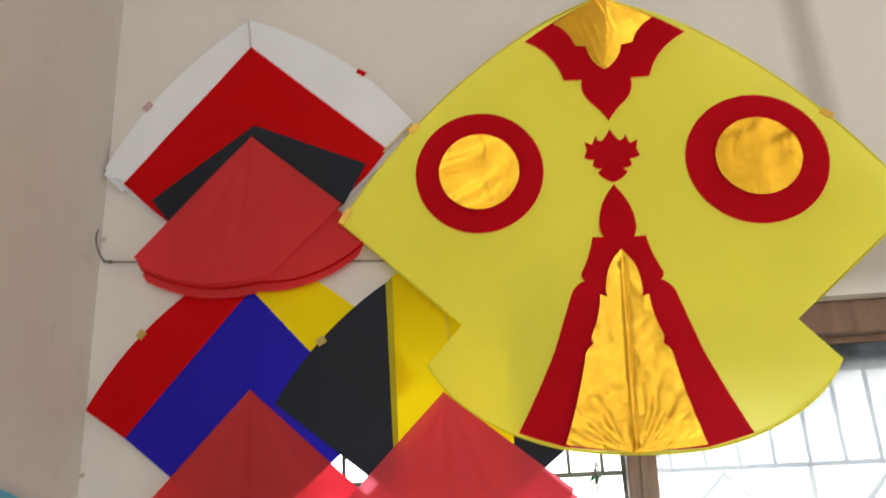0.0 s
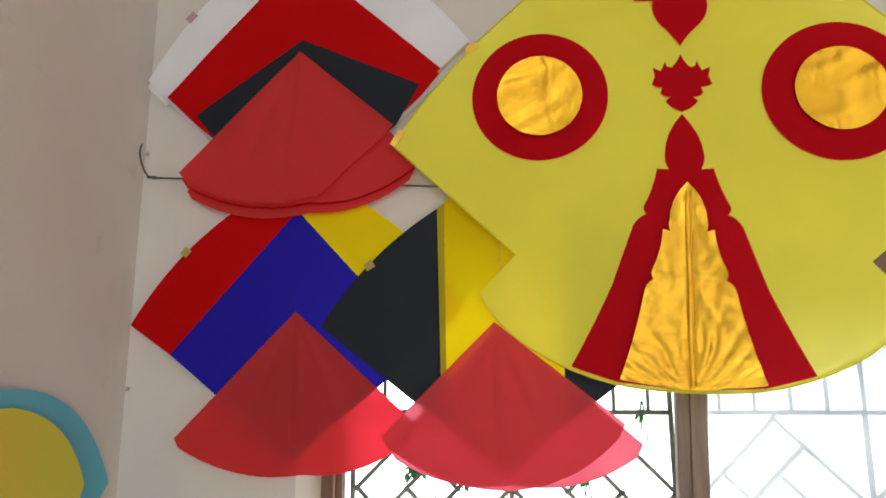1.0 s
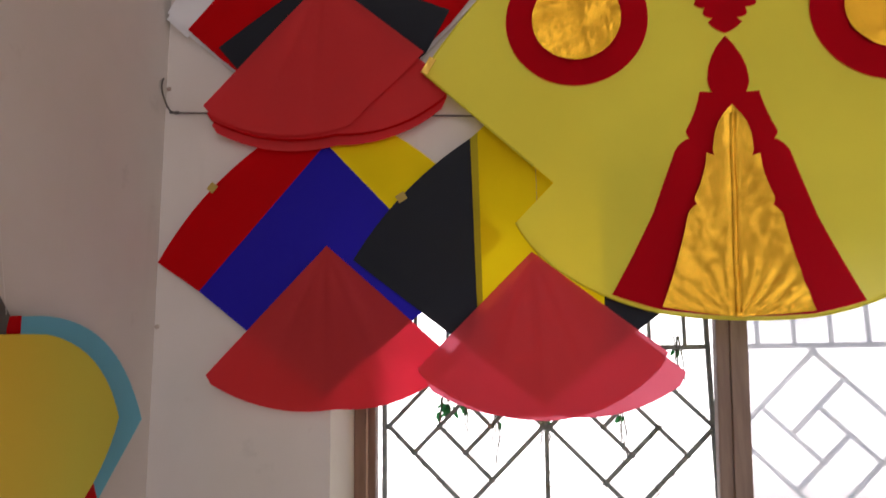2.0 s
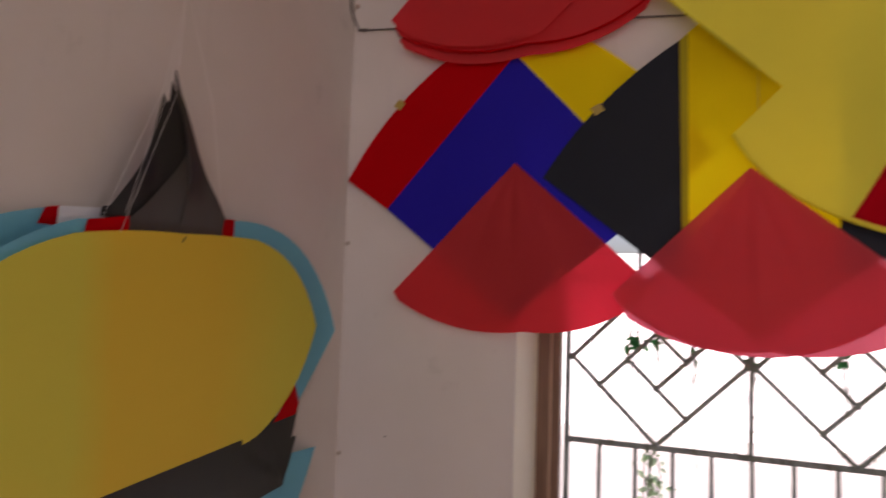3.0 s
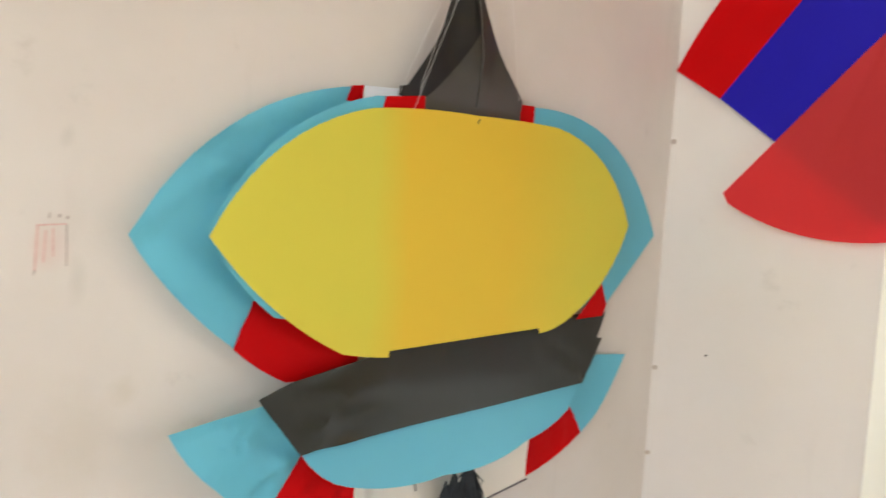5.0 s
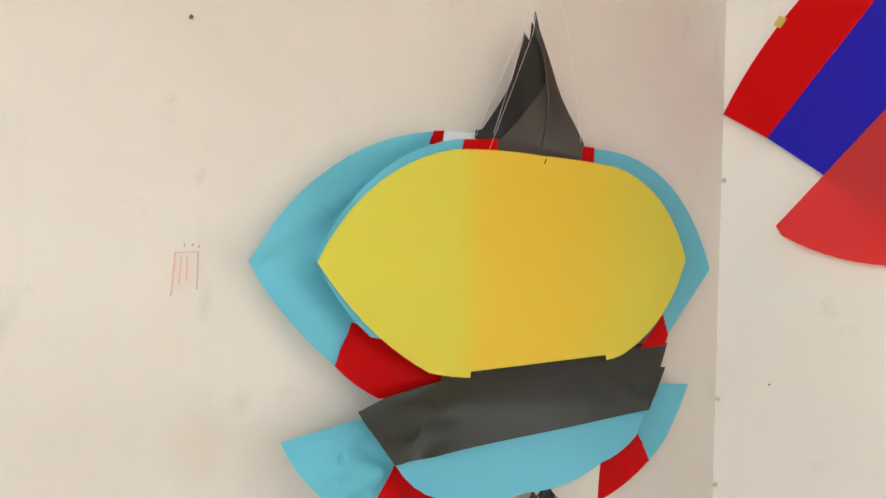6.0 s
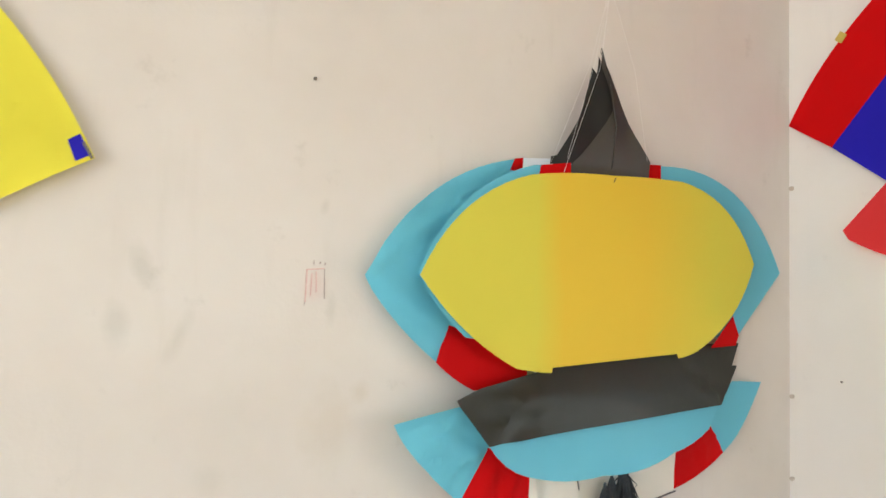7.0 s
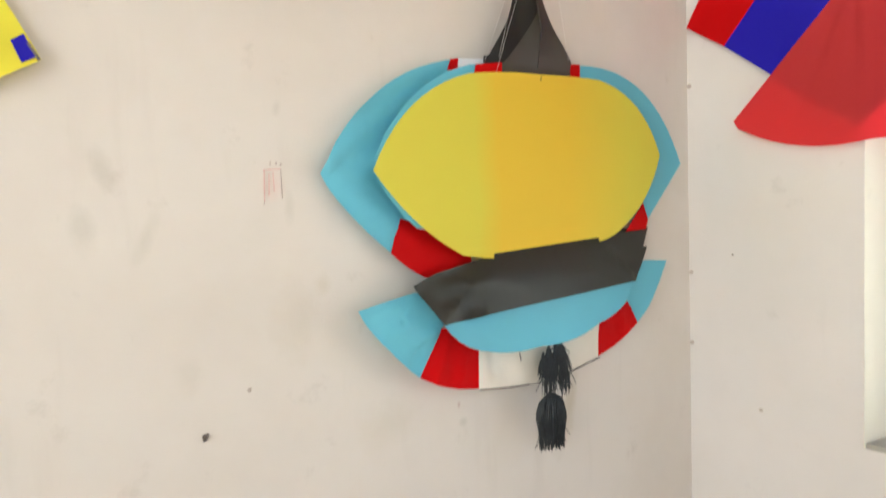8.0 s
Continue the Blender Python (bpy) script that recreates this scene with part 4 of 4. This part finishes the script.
# tassels of black yarn
tas = tagged(empty("yarn_tassel", west(-0.43, 1.43, 0.05)), "pair of black yarn tassels hanging below the oval kite", "tassel")
rod("cord_line", [west(-0.422, 1.430, 0.045), west(-0.428, 1.40, 0.050), west(-0.440, 1.345, 0.050)], 0.0016, BLACK_YARN, tas)


def tuft(u, top, low, head, foot, n, ragged=0.35):
    """Strands of yarn that swell from a rounded head to a ragged foot."""
    bm = bmesh.new()
    for k in range(n):
        a, r = rnd.uniform(0, 6.28), math.sqrt(rnd.uniform(0.02, 1.0))
        cu, cd = r * math.cos(a), 0.6 * r * math.sin(a)
        start = top - (top - low) * 0.17 * r * r - rnd.uniform(0, 0.003)
        z = low + rnd.random() ** 2 * (top - low) * ragged
        stray = rnd.uniform(-0.011, 0.011) if rnd.random() < 0.35 else rnd.uniform(-0.002, 0.002)
        mid = (head + foot) / 2
        tube(bm, [west(u + cu * head * 0.7, start, 0.05 + cd * head * 0.7), west(u + cu * mid + stray * 0.3, (start * 2 + z) / 3, 0.05 + cd * mid),
                  west(u + cu * foot * 0.97, (start + z * 2) / 3, 0.05 + cd * foot), west(u + cu * foot + stray, z, 0.05 + cd * foot + stray * 0.4)], 0.0012, 0.0004, 4)
    part("tuft", bm, BLACK_YARN, tas)


tuft(-0.418, 1.431, 1.345, 0.007, 0.024, 110, 0.6)
tuft(-0.440, 1.420, 1.338, 0.006, 0.016, 60, 0.5)
tuft(-0.452, 1.411, 1.368, 0.002, 0.010, 30, 0.5)
tuft(-0.404, 1.400, 1.326, 0.004, 0.010, 24, 0.7)
tuft(-0.437, 1.345, 1.256, 0.033, 0.025, 320, 0.40)

# second yellow kite further along the west wall
kg = kite("yellow_kite", west, -1.40, 1.60, "lemon yellow kite with a blue patch at its corner")
PD = creased(billow(0.011, 0.003, 7, 51), (((-1.088, 1.789), (-1.300, 1.745)), ((-1.095, 1.785), (-1.260, 1.690)), ((-1.10, 1.80), (-1.35, 1.90))), 0.005, 0.014)
sheet("sail", outline((-1.420, 2.080, 0.115), (-1.087, 1.791, -0.02), (-1.42, 1.555, -0.02), (-1.753, 1.791, 0.115)), west, PD, LEMON_DEEP, kg, "lemon yellow cloth sail", 0.02)
sheet("patch", outline((-1.112, 1.807), (-1.101, 1.8145), (-1.0915, 1.793), (-1.104, 1.786)), west, over(PD, 0.0025), BLUE, kg, "small blue cloth patch", 0.02)
tape((-1.098, 1.806), (-1.089, 1.790), west, 0.014, 0.003, TWINE, kg, "dark grey edge at the corner")
rod("spar", [west(-1.42, 2.078, 0.006), west(-1.42, 1.84, 0.006), west(-1.42, 1.557, 0.006)], 0.003, BAMBOO, kg, label="bamboo spar")

# ---- nails and plugs ----
def nail(place, u, v, r=0.004, mat=STEEL, label="small rusty nail in the wall"):
    bm = bmesh.new()
    p, q = place(u, v, -0.004), place(u, v, 0.0025)
    tube(bm, [p, q], r * 0.6, r * 0.6, 8)
    tube(bm, [q, place(u + r * 0.3, v - r * 0.2, 0.0038)], r, r * 0.8, 9)
    ob = part("nail", bm, mat)
    tagged(ob, label, "nail", "nails and plugs in the walls")


nail(west, -0.417, 2.130, 0.004)
nail(west, -0.861, 1.914, 0.0024)
nail(west, -0.946, 1.376, 0.0055)
nail(north, 0.093, 1.534, 0.0018)
nail(north, 0.146, 1.252, 0.004, PLUG, "filled wall plug in painted plaster")
nail(west, -0.434, 1.832, 0.003)
for z in (1.860, 1.497, 1.357, 2.29):
    nail(north, 0.006, z, 0.0045, PLUG, "painted-over plug in the room corner")
nail(west, -0.892, 1.422, 0.003, PLUG, "filled wall plug in painted plaster")

# faint red pencil scribble on the west wall
scrib = tagged(empty("wall_scribble", west(-0.85, 1.66, 0.001)), "faint red and black pencil strokes on the plaster", "scribble")
for a, b, w, mat in (((-0.862, 1.648), (-0.861, 1.686), 0.0022, PENCIL), ((-0.839, 1.652), (-0.840, 1.688), 0.0015, LEAD), ((-0.862, 1.686), (-0.840, 1.688), 0.0020, PENCIL),
                     ((-0.856, 1.655), (-0.855, 1.682), 0.0018, PENCIL), ((-0.849, 1.660), (-0.850, 1.684), 0.0018, PENCIL), ((-0.863, 1.644), (-0.862, 1.649), 0.0012, LEAD),
                     ((-0.853, 1.692), (-0.853, 1.697), 0.0018, LEAD), ((-0.846, 1.693), (-0.845, 1.696), 0.0026, LEAD), ((-0.840, 1.692), (-0.839, 1.695), 0.0026, LEAD)):
    strip("stroke", a, b, west, 0.0005, w * 0.7, mat, scrib, 0.0006)
